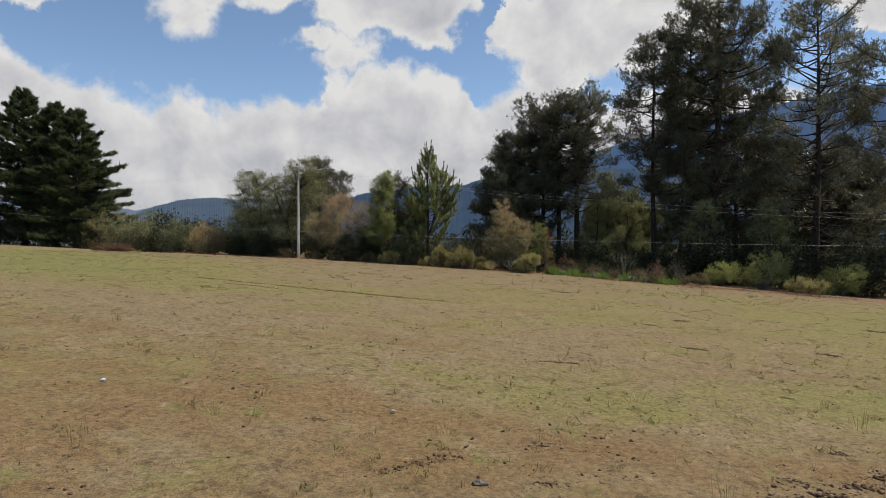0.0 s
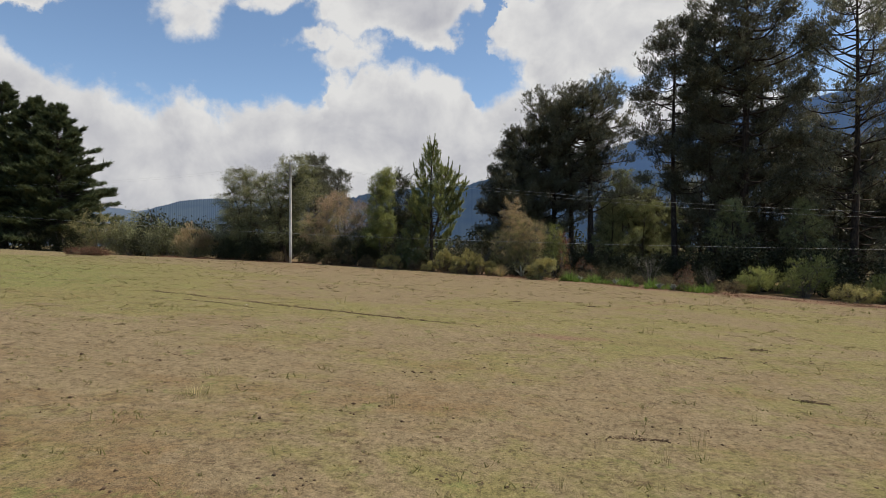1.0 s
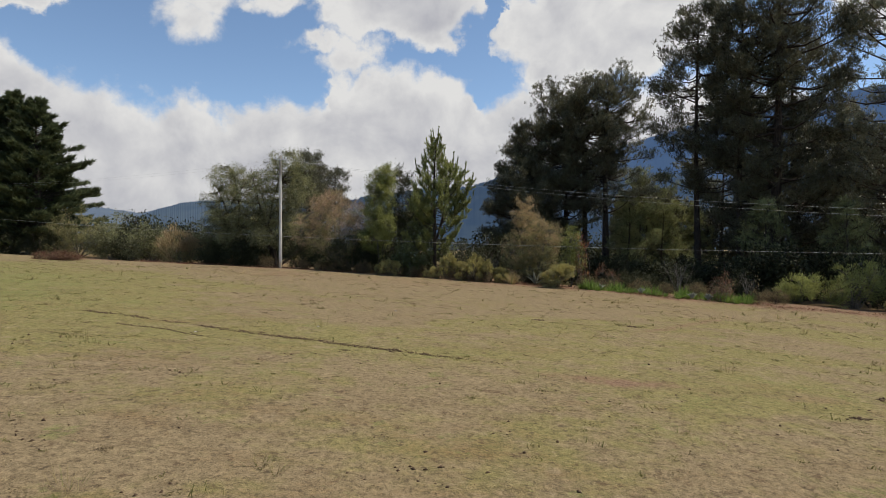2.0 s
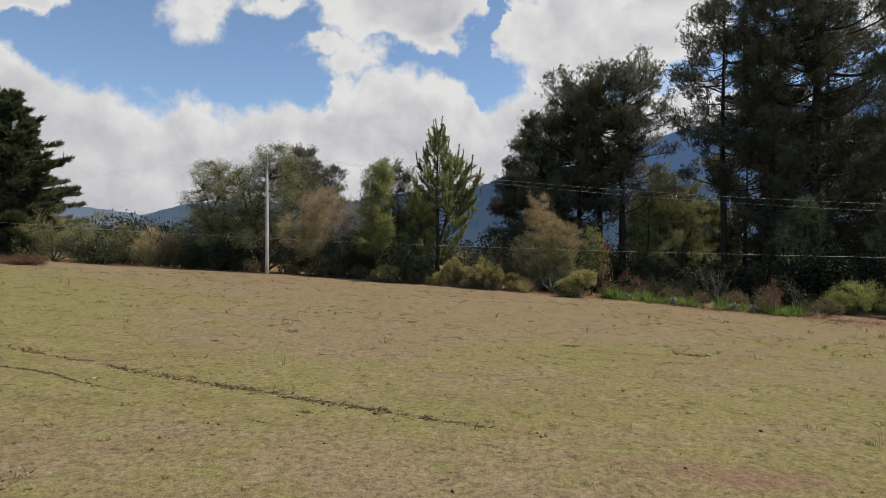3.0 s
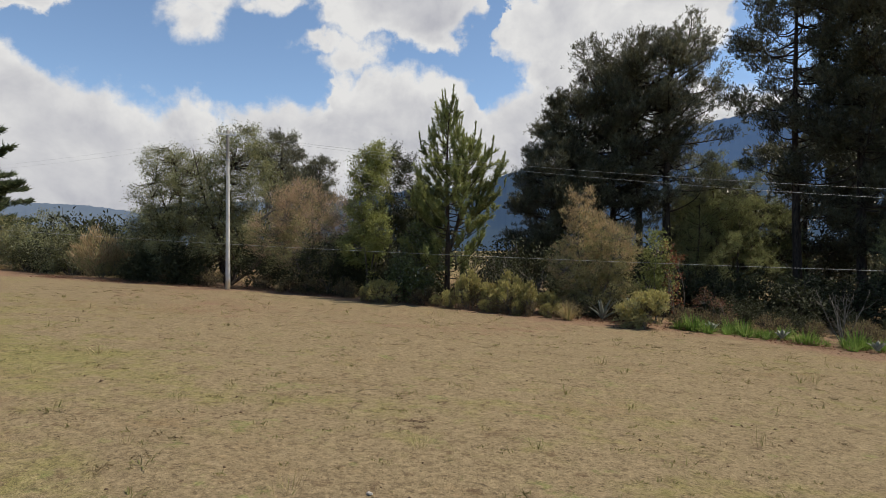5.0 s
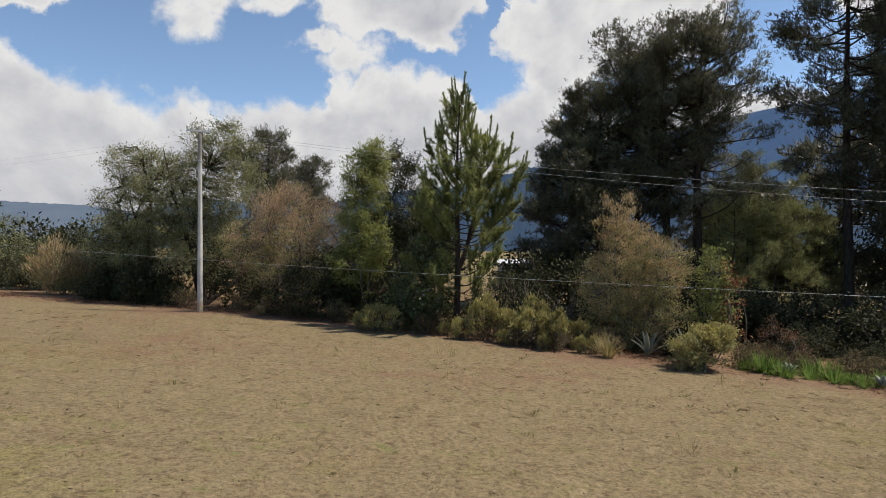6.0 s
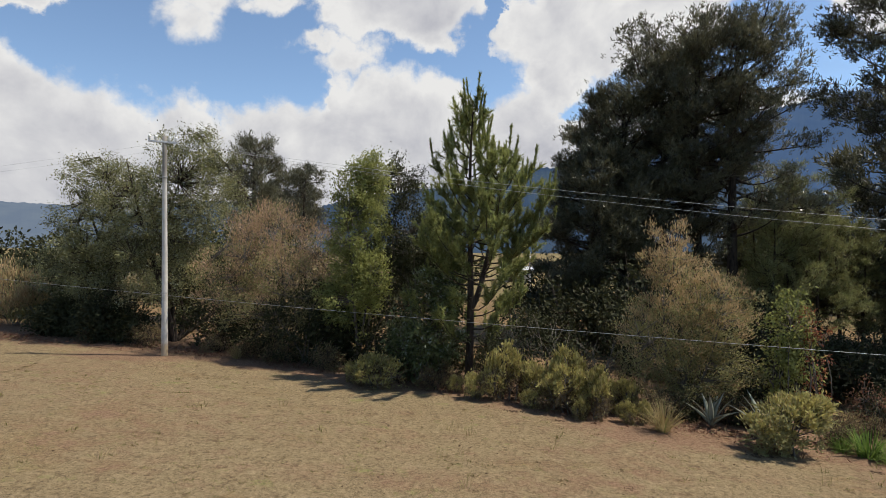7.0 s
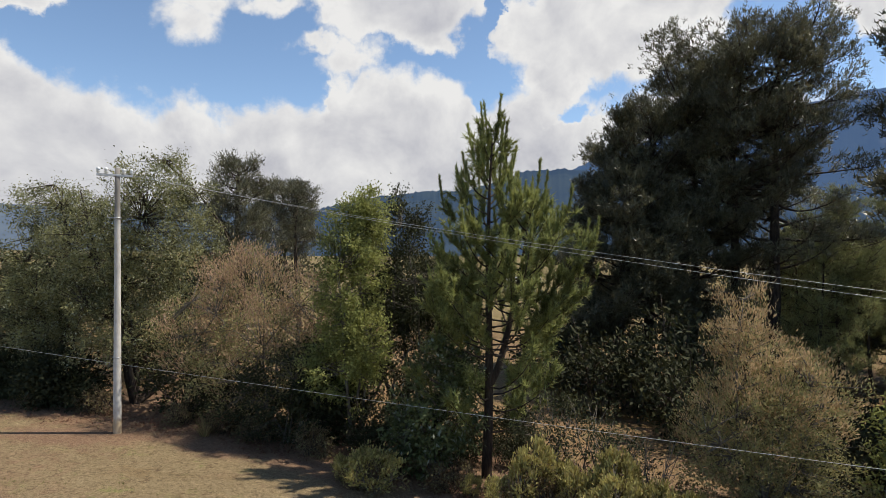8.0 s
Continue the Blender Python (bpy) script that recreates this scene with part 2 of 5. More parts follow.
PASTURE, BLADES = field_material(), blade_material()
PINE = foliage("pine_needles", (0.036, 0.037, 0.021), (0.185, 0.176, 0.102), (0.13, 0.12, 0.06), 0.04, rough=0.42, thin=0.28, spec=0.45)
# Brighter copy of PINE; the sunlit look of the outer pines is in its colour.
PINE_PALE = foliage("grey_green_needles_sun_in_colour", (0.058, 0.060, 0.036), (0.29, 0.28, 0.17), (0.24, 0.17, 0.09), 0.05, rough=0.42, thin=0.30, spec=0.45)
# Needle colour raised to stand in for sunlight on the shadowed young pines.
PINE_WARM = foliage("pine_needles_sun_in_colour", (0.105, 0.118, 0.050), (0.42, 0.43, 0.19), (0.20, 0.14, 0.06), 0.05, rough=0.5, thin=0.30)
YOUNG = foliage("young_pine_needles", (0.10, 0.12, 0.040), (0.44, 0.46, 0.165), (0.30, 0.30, 0.14), 0.05, thin=0.5, spec=0.3)
CYPRESS = foliage("cypress_sprays", (0.038, 0.050, 0.026), (0.125, 0.145, 0.064), (0.10, 0.10, 0.045), 0.05)
OAK = foliage("broad_leaves", (0.060, 0.062, 0.028), (0.365, 0.355, 0.165), (0.34, 0.35, 0.24), 0.10, rough=0.5, thin=0.42)
FRESH = foliage("fresh_leaves", (0.110, 0.120, 0.036), (0.41, 0.42, 0.14), (0.26, 0.29, 0.10), 0.07, thin=0.5)
# Leaf colour darkened to stand in for the shade among the trees.
DARK = foliage("leaves_darkened_for_shade", (0.022, 0.025, 0.012), (0.070, 0.072, 0.032), thin=0.25)
GLOSSY = foliage("glossy_leaves", (0.050, 0.064, 0.028), (0.20, 0.225, 0.090), (0.30, 0.33, 0.25), 0.08, rough=0.3)
TAN = foliage("tan_seed_heads", (0.27, 0.185, 0.095), (0.62, 0.45, 0.26), (0.40, 0.34, 0.17), 0.25, thin=0.45)
PINKISH = foliage("pinkish_seed_heads", (0.27, 0.175, 0.105), (0.62, 0.43, 0.29), (0.38, 0.31, 0.15), 0.25, thin=0.45)
OLIVE = foliage("olive_leaves", (0.15, 0.145, 0.062), (0.40, 0.37, 0.17), (0.36, 0.27, 0.13), 0.1, thin=0.45)
SAGE = foliage("yellow_green_leaves", (0.17, 0.150, 0.050), (0.54, 0.475, 0.175), (0.34, 0.27, 0.12), 0.14, thin=0.35)
DRY = foliage("dry_brown_leaves", (0.085, 0.060, 0.034), (0.25, 0.185, 0.10), (0.24, 0.22, 0.10), 0.15)
RUST = foliage("rust_leaves", (0.10, 0.048, 0.030), (0.24, 0.125, 0.080), (0.22, 0.18, 0.09), 0.15)
RED = foliage("red_leaves", (0.15, 0.050, 0.030), (0.32, 0.125, 0.065), (0.45, 0.30, 0.12), 0.15)
LUSH = foliage("lush_blades", (0.07, 0.12, 0.022), (0.23, 0.33, 0.07), (0.28, 0.33, 0.10), 0.08, thin=0.4)
STRAW = foliage("straw_blades", (0.24, 0.175, 0.08), (0.50, 0.40, 0.20), (0.25, 0.24, 0.09), 0.12)
# Darkened because the big agaves stand in shade; that shade is in the colour.
AGAVE = foliage("agave_leaf", (0.14, 0.15, 0.115), (0.33, 0.335, 0.26), thin=0.02, rough=0.45)
WEED = foliage("weed_leaves", (0.095, 0.092, 0.030), (0.26, 0.25, 0.085), (0.28, 0.22, 0.10), 0.25)
BARK = bark("pine_bark", (0.020, 0.015, 0.012), (0.085, 0.062, 0.046))
TWIG = bark("grey_bark", (0.055, 0.045, 0.036), (0.20, 0.175, 0.145))
SOIL = plain("turned_soil", (0.048, 0.029, 0.017), (0.135, 0.085, 0.050), 12.0, 0.95, 0.9, dist=0.04)
CONCRETE = concrete_pole()
STEEL = plain("galvanised_steel", (0.30, 0.30, 0.30), (0.50, 0.50, 0.50), 12.0, 0.5, 0.1, 0.8)
WIRE = plain("aluminium_wire", (0.42, 0.42, 0.42), (0.58, 0.58, 0.57), 4.0, 0.5, 0.0, 0.4)
PORCELAIN = plain("white_porcelain", (0.75, 0.75, 0.74), (0.85, 0.85, 0.84), 5.0, 0.25, 0.0)
WHITE = plain("white_sheet_roof", (0.50, 0.50, 0.50), (0.64, 0.64, 0.63), 0.8, 0.6, 0.1)
PLASTER = plain("pale_plaster", (0.36, 0.31, 0.26), (0.48, 0.43, 0.36), 0.7, 0.9, 0.1)
PLASTIC = plain("pale_blue_plastic", (0.30, 0.42, 0.55), (0.55, 0.62, 0.70), 20.0, 0.4, 0.3)
STONE = plain("pale_stone", (0.32, 0.28, 0.23), (0.50, 0.46, 0.40), 9.0, 0.9, 0.6)


# ---- mesh tools ----
def unit(a):
    return a / np.maximum(np.linalg.norm(a, axis=-1, keepdims=True), 1e-9)


class Bag:
    """Triangles gathered for one mesh."""

    def __init__(self):
        self.v, self.f, self.n = [], [], 0

    def add(self, v, f):
        self.v.append(np.asarray(v, float).reshape(-1, 3))
        self.f.append(np.asarray(f, int).reshape(-1, 3) + self.n)
        self.n += len(self.v[-1])

    def data(self, name, material, smooth=True):
        v, f = np.concatenate(self.v), np.concatenate(self.f)
        me = bpy.data.meshes.new(name)
        me.vertices.add(len(v))
        me.vertices.foreach_set("co", v.astype(np.float32).ravel())
        me.loops.add(f.size)
        me.loops.foreach_set("vertex_index", f.astype(np.int32).ravel())
        me.polygons.add(len(f))
        me.polygons.foreach_set("loop_start", np.arange(0, f.size, 3, dtype=np.int32))
        me.update(calc_edges=True)
        if smooth:
            me.polygons.foreach_set("use_smooth", np.ones(len(f), bool))
        me.materials.append(material)
        return me

    def part(self, name, material, parent, label="", smooth=True):
        ob = new(name, self.data(name, material, smooth))
        ob.parent = parent
        if label:
            ob["label"] = label
        return ob


def part(name, bm, material, parent, label=""):
    me = bpy.data.meshes.new(name)
    bm.to_mesh(me)
    bm.free()
    me.materials.append(material)
    ob = new(name, me)
    ob.parent = parent
    if label:
        ob["label"] = label
    return ob


def thing(name, x, y, z, label, category, group="", turn=0.0):
    ob = new(name)
    ob.matrix_basis = pose(x, y, z, 0, 0, turn)
    ob.empty_display_size = 0.3
    return tagged(ob, label, category, group)


def tube(bag, pts, radii, sides=6):
    """A tapered tube along points, closed at its tip."""
    pts, radii = np.asarray(pts, float), np.asarray(radii, float)
    d = unit(np.gradient(pts, axis=0))
    ref = np.where(np.abs(d[:, 2:3]) > 0.9, [[1.0, 0, 0]], [[0, 0, 1.0]])
    a = unit(np.cross(d, ref))
    b = np.cross(d, a)
    w = np.linspace(0, 2 * np.pi, sides, endpoint=False)
    ring = pts[:, None] + radii[:, None, None] * (np.cos(w)[None, :, None] * a[:, None] + np.sin(w)[None, :, None] * b[:, None])
    k = len(pts)
    i, j = np.meshgrid(np.arange(k - 1), np.arange(sides), indexing="ij")
    p, q = i * sides + j, i * sides + (j + 1) % sides
    f = np.stack([np.stack([p, q, q + sides], -1), np.stack([p, q + sides, p + sides], -1)], 2).reshape(-1, 3)
    cap = np.array([[(k - 1) * sides, (k - 1) * sides + s, (k - 1) * sides + s + 1] for s in range(1, sides - 1)])
    bag.add(ring.reshape(-1, 3), np.concatenate([f, cap]))


def curve_points(a, b, bow, n):
    """Points from a to b, bowed by a vector in the middle."""
    t = np.linspace(0, 1, n)[:, None]
    return np.asarray(a) * (1 - t) + np.asarray(b) * t + np.asarray(bow) * (4 * t * (1 - t))


def leaves(bag, rng, at, axis, length, width, face=None):
    """Folded lance-shaped leaves; face: where their upper sides tend to look."""
    n = len(at)
    axis = unit(axis)
    look_to = rng.normal(size=(n, 3)) if face is None else unit(face) + 0.40 * rng.normal(size=(n, 3))
    side = unit(np.cross(look_to, axis))
    nor = np.cross(axis, side)
    length = length * rng.uniform(0.65, 1.25, (n, 1))
    width = width * rng.uniform(0.7, 1.2, (n, 1))
    mid = at + axis * length * 0.5
    v = np.stack([at, mid + side * width * 0.5 + nor * width * 0.18, at + axis * length, mid - side * width * 0.5 + nor * width * 0.18], 1)
    k = np.arange(n)[:, None] * 4
    bag.add(v.reshape(-1, 3), np.concatenate([k + [0, 1, 2], k + [0, 2, 3]]))


def needles(bag, rng, at, axis, count, length, width, spread, fuzz=0.0):
    """Bundles of needles: count thin blades at each place, round its axis."""
    n = len(at)
    at, axis = np.repeat(at, count, 0), np.repeat(unit(axis), count, 0)
    d = unit(axis + spread * rng.normal(size=(n * count, 3)))
    side = unit(np.cross(d, rng.normal(size=d.shape) * 0.7 + [0, 0, 1.0])) * width * 0.5
    at = at + axis * rng.uniform(-0.35, 0.25, (n * count, 1)) * length
    at = at + rng.normal(size=at.shape) * (fuzz * length)
    tip = at + d * length * rng.uniform(0.7, 1.15, (n * count, 1))
    v = np.stack([at - side, at + side, tip], 1)
    bag.add(v.reshape(-1, 3), np.arange(n * count * 3).reshape(-1, 3))


# ---- ground ----
def ground_z(x, y):
    x, y = np.asarray(x, float), np.asarray(y, float)
    far = np.clip((np.hypot(x, y - 30) - 55) / 110, 0, 1)
    far = far * far * (3 - 2 * far)
    xc, yc = np.clip(x, -50, 34), np.clip(y, -12, 64)
    z = 0.0993 - 0.07133 * xc + 0.03959 * yc + 3e-5 * xc * xc + 4e-4 * xc * yc - 6.1e-4 * yc * yc
    z -= 0.012 * np.maximum(xc - 8, 0) + 0.012 * np.clip(-12 - xc, 0, 16)
    return z * (1 - far) - 3.5 * far


EDGE_X = (-60, -40, -35, -28.5, -22, -16.5, -12, -8.6, -5, -2.8, -0.5, 1.2, 2.8, 4.2, 6.2, 8.4, 11, 14.3, 17.5, 21, 26, 40)
EDGE_Y = (76, 63.5, 60.5, 55.6, 52.4, 50.6, 49.8, 48.4, 47.0, 46.1, 44.9, 43.8, 43.1, 42.5, 41.9, 40.2, 38.9, 37.6, 36.6, 35.8, 35.2, 33)


def edge_y(x):
    return np.interp(x, EDGE_X, EDGE_Y)


def wavy(x, y, k, seed):
    r = np.random.default_rng(seed)
    out = 0
    for _ in range(6):
        a, b, c = r.normal() * k, r.normal() * k, r.uniform(0, 7)
        out = out + np.sin(a * x + b * y + c)
    return out / 6


def field_tones(x, y):
    """How green, how bare and how much open soil the pasture is, over the plan."""
    left = np.clip((-x - 6.5) / 7, 0, 1) * np.clip((y - 18) / 6, 0, 1) * np.clip((44 - y) / 12, 0, 1)
    strip = np.exp(-(((y - 9.7 + 0.10 * x) / 1.5) ** 2)) * np.clip((x + 3) / 6, 0, 1)
    right = np.clip((x - 1) / 10, 0, 1) * np.clip((y - 9) / 8, 0, 1)
    mid = np.clip((y - 11) / 9, 0, 1)
    green = 0.34 + 1.35 * left + 0.62 * strip + 0.42 * right + 0.28 * mid - 0.66 * np.clip((y - 23) / 13, 0, 1) * np.clip((x + 22) / 5, 0, 1)
    bare = 0.64 - 0.50 * np.clip((y - 7) / 9, 0, 1) - 0.7 * strip
    past = y - edge_y(x)
    soil = np.clip(0.5 + (past + 1.0) * 0.36 + 0.35 * wavy(x, y, 0.9, 5), 0, 1)
    deep = np.clip((past - 2.5) / 3, 0, 1)
    soil, bare = soil * (1 - 0.8 * deep), np.maximum(bare, 1.1 * deep)
    path = np.exp(-(((x - 7.0 - 0.85 * (y - 27)) / 0.45) ** 2)) * np.clip((y - 22) / 3, 0, 1) * np.clip((34 - y) / 3, 0, 1)
    soil = np.maximum(soil, 0.55 * path)
    soil = np.maximum(soil, 0.36 * np.clip((y - 32) / 7, 0, 1) * np.clip((x + 19) / 5, 0, 1))
    soil = np.maximum(soil, 0.62 * np.exp(-((x - 2.4) / 1.9) ** 2 - ((y - 18.7 + 0.15 * x) / 0.55) ** 2))
    soil = np.maximum(soil, 0.85 * np.exp(-((x + 12.6) / 3.2) ** 2 - ((y - 48.6) / 1.3) ** 2))
    far = np.clip((np.hypot(x, y - 20) - 52) / 15, 0, 1)
    soil, green, bare = soil * (1 - far), green * (1 - far) + 0.75 * far, bare * (1 - far) + 0.45 * far
    return green, bare, soil


def build_ground():
    def steps(lo, hi, fine, reach):
        mid = np.arange(lo, hi + fine / 2, fine)
        out = [fine]
        while sum(out) < reach:
            out.append(out[-1] * 1.22)
        run = np.cumsum(out[1:])
        return np.concatenate([(lo - run)[::-1], mid, hi + run])
    xs, ys = steps(-32, 26, 0.38, 4500), steps(3, 60, 0.38, 4500)
    x, y = np.meshgrid(xs, ys, indexing="ij")
    z = ground_z(x, y) + 0.025 * wavy(x, y, 1.6, 1) + 0.05 * wavy(x, y, 0.4, 2)
    v = np.stack([x, y, z], -1).reshape(-1, 3)
    nx, ny = x.shape
    i, j = np.meshgrid(np.arange(nx - 1), np.arange(ny - 1), indexing="ij")
    p = (i * ny + j).ravel()
    bag = Bag()
    bag.add(v, np.concatenate([np.stack([p, p + ny, p + ny + 1], -1), np.stack([p, p + ny + 1, p + 1], -1)]))
    me = bag.data("ground", PASTURE)
    add_tones(me, v)
    tagged(new("ground", me), "sloping dry pasture with short straw-coloured and greenish grass", "ground", kind="structure")


def add_tones(me, v):
    for name, values in zip(("green", "bare", "soil"), field_tones(v[:, 0], v[:, 1])):
        me.attributes.new(name, "FLOAT", "POINT").data.foreach_set("value", np.asarray(values, np.float32))


build_ground()


def build_hill(name, dist, profile, depth, material, label, bumps):
    """A ridge far off: its crest follows a smooth line of heights, with treetops along it."""
    rng = np.random.default_rng(len(name))
    us, hs = zip(*profile)
    u = np.linspace(us[0], us[-1], 420)
    h = np.interp(u, us, hs) * dist
    h = h + bumps * (rng.random(420) ** 2) + bumps * 0.8 * wavy(u * 60, u * 13, 1.0, 3)
    rows = []
    for k, share in enumerate((0.0, 0.12, 0.3, 0.52, 0.75, 0.9, 1.0, 0.9, 0.4, 0.0)):
        back = dist + depth * (k - 6) / 6.0
        rough = 0 if k in (0, 6, 9) else 0.05 * wavy(u * 40 + k * 3, u * 23, 1.0, k)
        rows.append(np.stack([u * back, np.full(420, back), -8 + (h + 8) * np.clip(share + rough, 0, 1)], -1))
    v = np.concatenate(rows)
    i, j = np.meshgrid(np.arange(9), np.arange(419), indexing="ij")
    p = (i * 420 + j).ravel()
    bag = Bag()
    bag.add(v, np.concatenate([np.stack([p, p + 1, p + 421], -1), np.stack([p, p + 421, p + 420], -1)]))
    tagged(new(name, bag.data(name, material)), label, "hill", kind="structure")


# The last two values set the colour and share of the painted haze glow.
HILL_NEAR = far_hill("wooded_hill_haze_glow", (0.018, 0.026, 0.020), (0.05, 0.06, 0.035), (0.060, 0.105, 0.205), 0.60)
HILL_LEFT = far_hill("hill_with_haze_glow", (0.03, 0.04, 0.03), (0.08, 0.09, 0.06), (0.19, 0.245, 0.345), 0.74)
HILL_MID = far_hill("wooded_knoll_haze_glow", (0.022, 0.030, 0.024), (0.06, 0.07, 0.045), (0.105, 0.155, 0.245), 0.66)
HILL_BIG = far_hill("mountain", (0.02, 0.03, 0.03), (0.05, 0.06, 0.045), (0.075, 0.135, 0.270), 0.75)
build_hill("backdrop_hills", 1900, ((-1.6, 0.06), (-0.74, 0.072), (-0.60, 0.064), (-0.51, 0.052), (-0.43, 0.066), (-0.30, 0.072), (-0.22, 0.062), (0.1, 0.06), (0.6, 0.05)), 700, HILL_LEFT, "wooded hills far across the valley, blue haze put in as surface glow", 3)
build_hill("backdrop_knoll", 1300, ((-0.58, 0.0), (-0.52, 0.042), (-0.495, 0.054), (-0.44, 0.069), (-0.40, 0.0725), (-0.36, 0.073), (-0.30, 0.050), (-0.22, 0.0)), 300, HILL_MID, "forested knoll across the valley, blue haze put in as surface glow", 3)
build_hill("backdrop_ridge", 1000, ((-0.37, 0.0), (-0.33, 0.030), (-0.28, 0.052), (-0.20, 0.066), (-0.13, 0.080), (-0.04, 0.093), (0.03, 0.094), (0.06, 0.104), (0.12, 0.124), (0.20, 0.126), (0.3, 0.12), (0.9, 0.06)), 420, HILL_NEAR, "dark forested ridge beyond the trees, blue haze put in as surface glow", 3)
build_hill("backdrop_mountain", 2600, ((0.05, 0.05), (0.25, 0.15), (0.38, 0.19), (0.50, 0.215), (0.66, 0.25), (0.74, 0.265), (1.0, 0.30), (1.6, 0.24)), 900, HILL_BIG, "mountain slope rising behind the pines, blue haze put in as surface glow", 5)


# ---- trees ----
def pine_tree(x, y, height, clear, profile, seed, label, material=PINE, branches=70, rise=0.25, tufts=1.0, lean=(0, 0), girth=0.26, group="tall pines", count=15, needle=0.25, width=0.026, loose=1.0, inner=0.5, name="pine_tree"):
    """A tall pine: trunk, whorled limbs that fork into twigs, and bundles of needles."""
    rng = np.random.default_rng(seed)
    z = float(ground_z(x, y))
    tree = thing(name, x, y, z, label, "tree", group)
    trunk, limbs, crown = Bag(), Bag(), Bag()
    t = np.linspace(0, 1, 14)
    stem = np.stack([lean[0] * t ** 1.5 + 0.12 * np.sin(5 * t + seed), lean[1] * t ** 1.5 + 0.12 * np.cos(4 * t + seed), height * t], -1)
    stem[0, 2] = -0.25
    tube(trunk, stem, girth * (1 - 0.9 * t) + 0.02 + 0.12 * girth * np.exp(-t * 20), 9)
    spots, ways = [], []
    for k in range(branches):
        s = clear + (1 - clear) * ((k + rng.random()) / branches) ** 0.82
        base = np.array([np.interp(s, t, stem[:, c]) for c in range(3)])
        a = k * 2.399 + rng.normal() * 0.9
        reach = np.interp((s - clear) / (1 - clear), *zip(*profile)) * (rng.uniform(0.35, 0.8) if k % 3 == 0 else rng.uniform(0.84, 1.04))
        out = np.array([math.cos(a), math.sin(a), 0.0])
        up = rise * rng.uniform(0.0, 1.7) + 0.22 * ((s - clear) / (1 - clear)) ** 2
        tip = base + reach * (out + np.array([0, 0, up]))
        bow = reach * np.array([0, 0, -0.20 + 0.14 * rng.random()]) + rng.normal(size=3) * 0.10 * reach
        pts = curve_points(base, tip, bow, 6)
        tube(limbs, pts, np.linspace(0.036 + 0.008 * reach, 0.010, 6) * (girth / 0.26), 5)
        forks = max(4, int(reach * 4.6))
        for q in range(forks):
            w = inner + (1.02 - inner) * ((q + rng.random()) / forks) ** 0.85
            p = np.array([np.interp(w, np.linspace(0, 1, 6), pts[:, c]) for c in range(3)])
            sidew = np.cross(out, [0, 0, 1]) * (1 if q % 2 else -1)
            d = unit(out * rng.uniform(0.1, 1.0) + sidew * rng.uniform(0.2, 1.3) + np.array([0, 0, rng.uniform(0.0, 1.2)]))
            ln = (0.45 + 0.32 * reach * (1.15 - w)) * rng.uniform(0.55, 1.15)
            e = p + d * ln
            tube(limbs, curve_points(p, e, (0, 0, 0), 2), (0.018, 0.007), 3)
            m = max(2, int(7.0 * tufts * rng.uniform(0.55, 1.5)))
            c = p + (e - p) * rng.uniform(0.55, 1.05, (m, 1)) + rng.normal(size=(m, 3)) * [loose * 0.22, loose * 0.22, loose * 0.19]
            c[0] = e
            spots.append(c)
            ways.append((c - p) * 0.7 + out * 0.35 + np.array([0, 0, 0.75]) + rng.normal(size=(m, 3)) * 0.22)
    needles(crown, rng, np.concatenate(spots), np.concatenate(ways), count, needle, width, 0.62, 0.30)
    stem_ob = trunk.part("trunk", BARK, tree)
    limbs.part("branching", BARK, stem_ob)
    crown.part("crown", material, tree, smooth=False)
    return tree


DOME = ((0, 0.55), (0.12, 0.85), (0.4, 1.0), (0.7, 0.97), (0.88, 0.74), (1, 0.22))
FULL = ((0, 0.9), (0.15, 1.0), (0.45, 1.0), (0.7, 0.9), (0.88, 0.68), (1, 0.22))
TALL = ((0, 0.6), (0.15, 0.9), (0.45, 1.0), (0.75, 0.82), (0.92, 0.6), (1, 0.3))


def scaled(profile, k):
    return tuple((a, b * k) for a, b in profile)


OLD = "tall old pine with dark green needle crown and bare lower trunk"
BROAD = "large spreading pine with a dense dark rounded crown"
FINE = dict(count=11, needle=0.20, width=0.043, rise=0.36, loose=1.0, inner=0.58)
WIDE = dict(count=9, needle=0.25, width=0.060, loose=1.2, inner=0.5)
pine_tree(5.5, 59.0, 9.0, 0.03, scaled(DOME, 2.9), 10, BROAD, branches=90, tufts=1.25, **FINE)
pine_tree(7.6, 61.5, 12.6, 0.06, scaled(DOME, 3.9), 11, BROAD, branches=104, tufts=1.3, **FINE)
pine_tree(9.9, 62.0, 15.4, 0.20, scaled(DOME, 4.2), 12, BROAD, branches=96, tufts=1.05, **FINE)
pine_tree(11.3, 60.8, 16.6, 0.44, scaled(DOME, 3.7), 13, BROAD, branches=70, tufts=0.85, **FINE)
pine_tree(13.0, 60.6, 17.4, 0.32, scaled(FULL, 4.0), 14, BROAD, PINE_PALE, branches=82, tufts=0.74, girth=0.32, lean=(0.5, 0), **FINE)
pine_tree(19.3, 56.4, 21.4, 0.34, scaled(TALL, 3.6), 15, OLD, branches=78, tufts=0.8, **WIDE)
pine_tree(21.6, 54.0, 22.6, 0.16, scaled(TALL, 4.2), 16, OLD, branches=92, tufts=1.1, **WIDE)
pine_tree(22.9, 51.3, 25.0, 0.14, scaled(TALL, 4.6), 17, OLD, branches=96, tufts=1.05, girth=0.42, **WIDE)
pine_tree(29.2, 48.0, 22.0, 0.10, scaled(TALL, 4.8), 18, OLD, PINE_PALE, branches=104, tufts=0.68, girth=0.30, rise=0.42, **WIDE)
pine_tree(26.6, 56.0, 20.5, 0.08, scaled(TALL, 4.8), 20, OLD, branches=64, tufts=0.75, **WIDE)

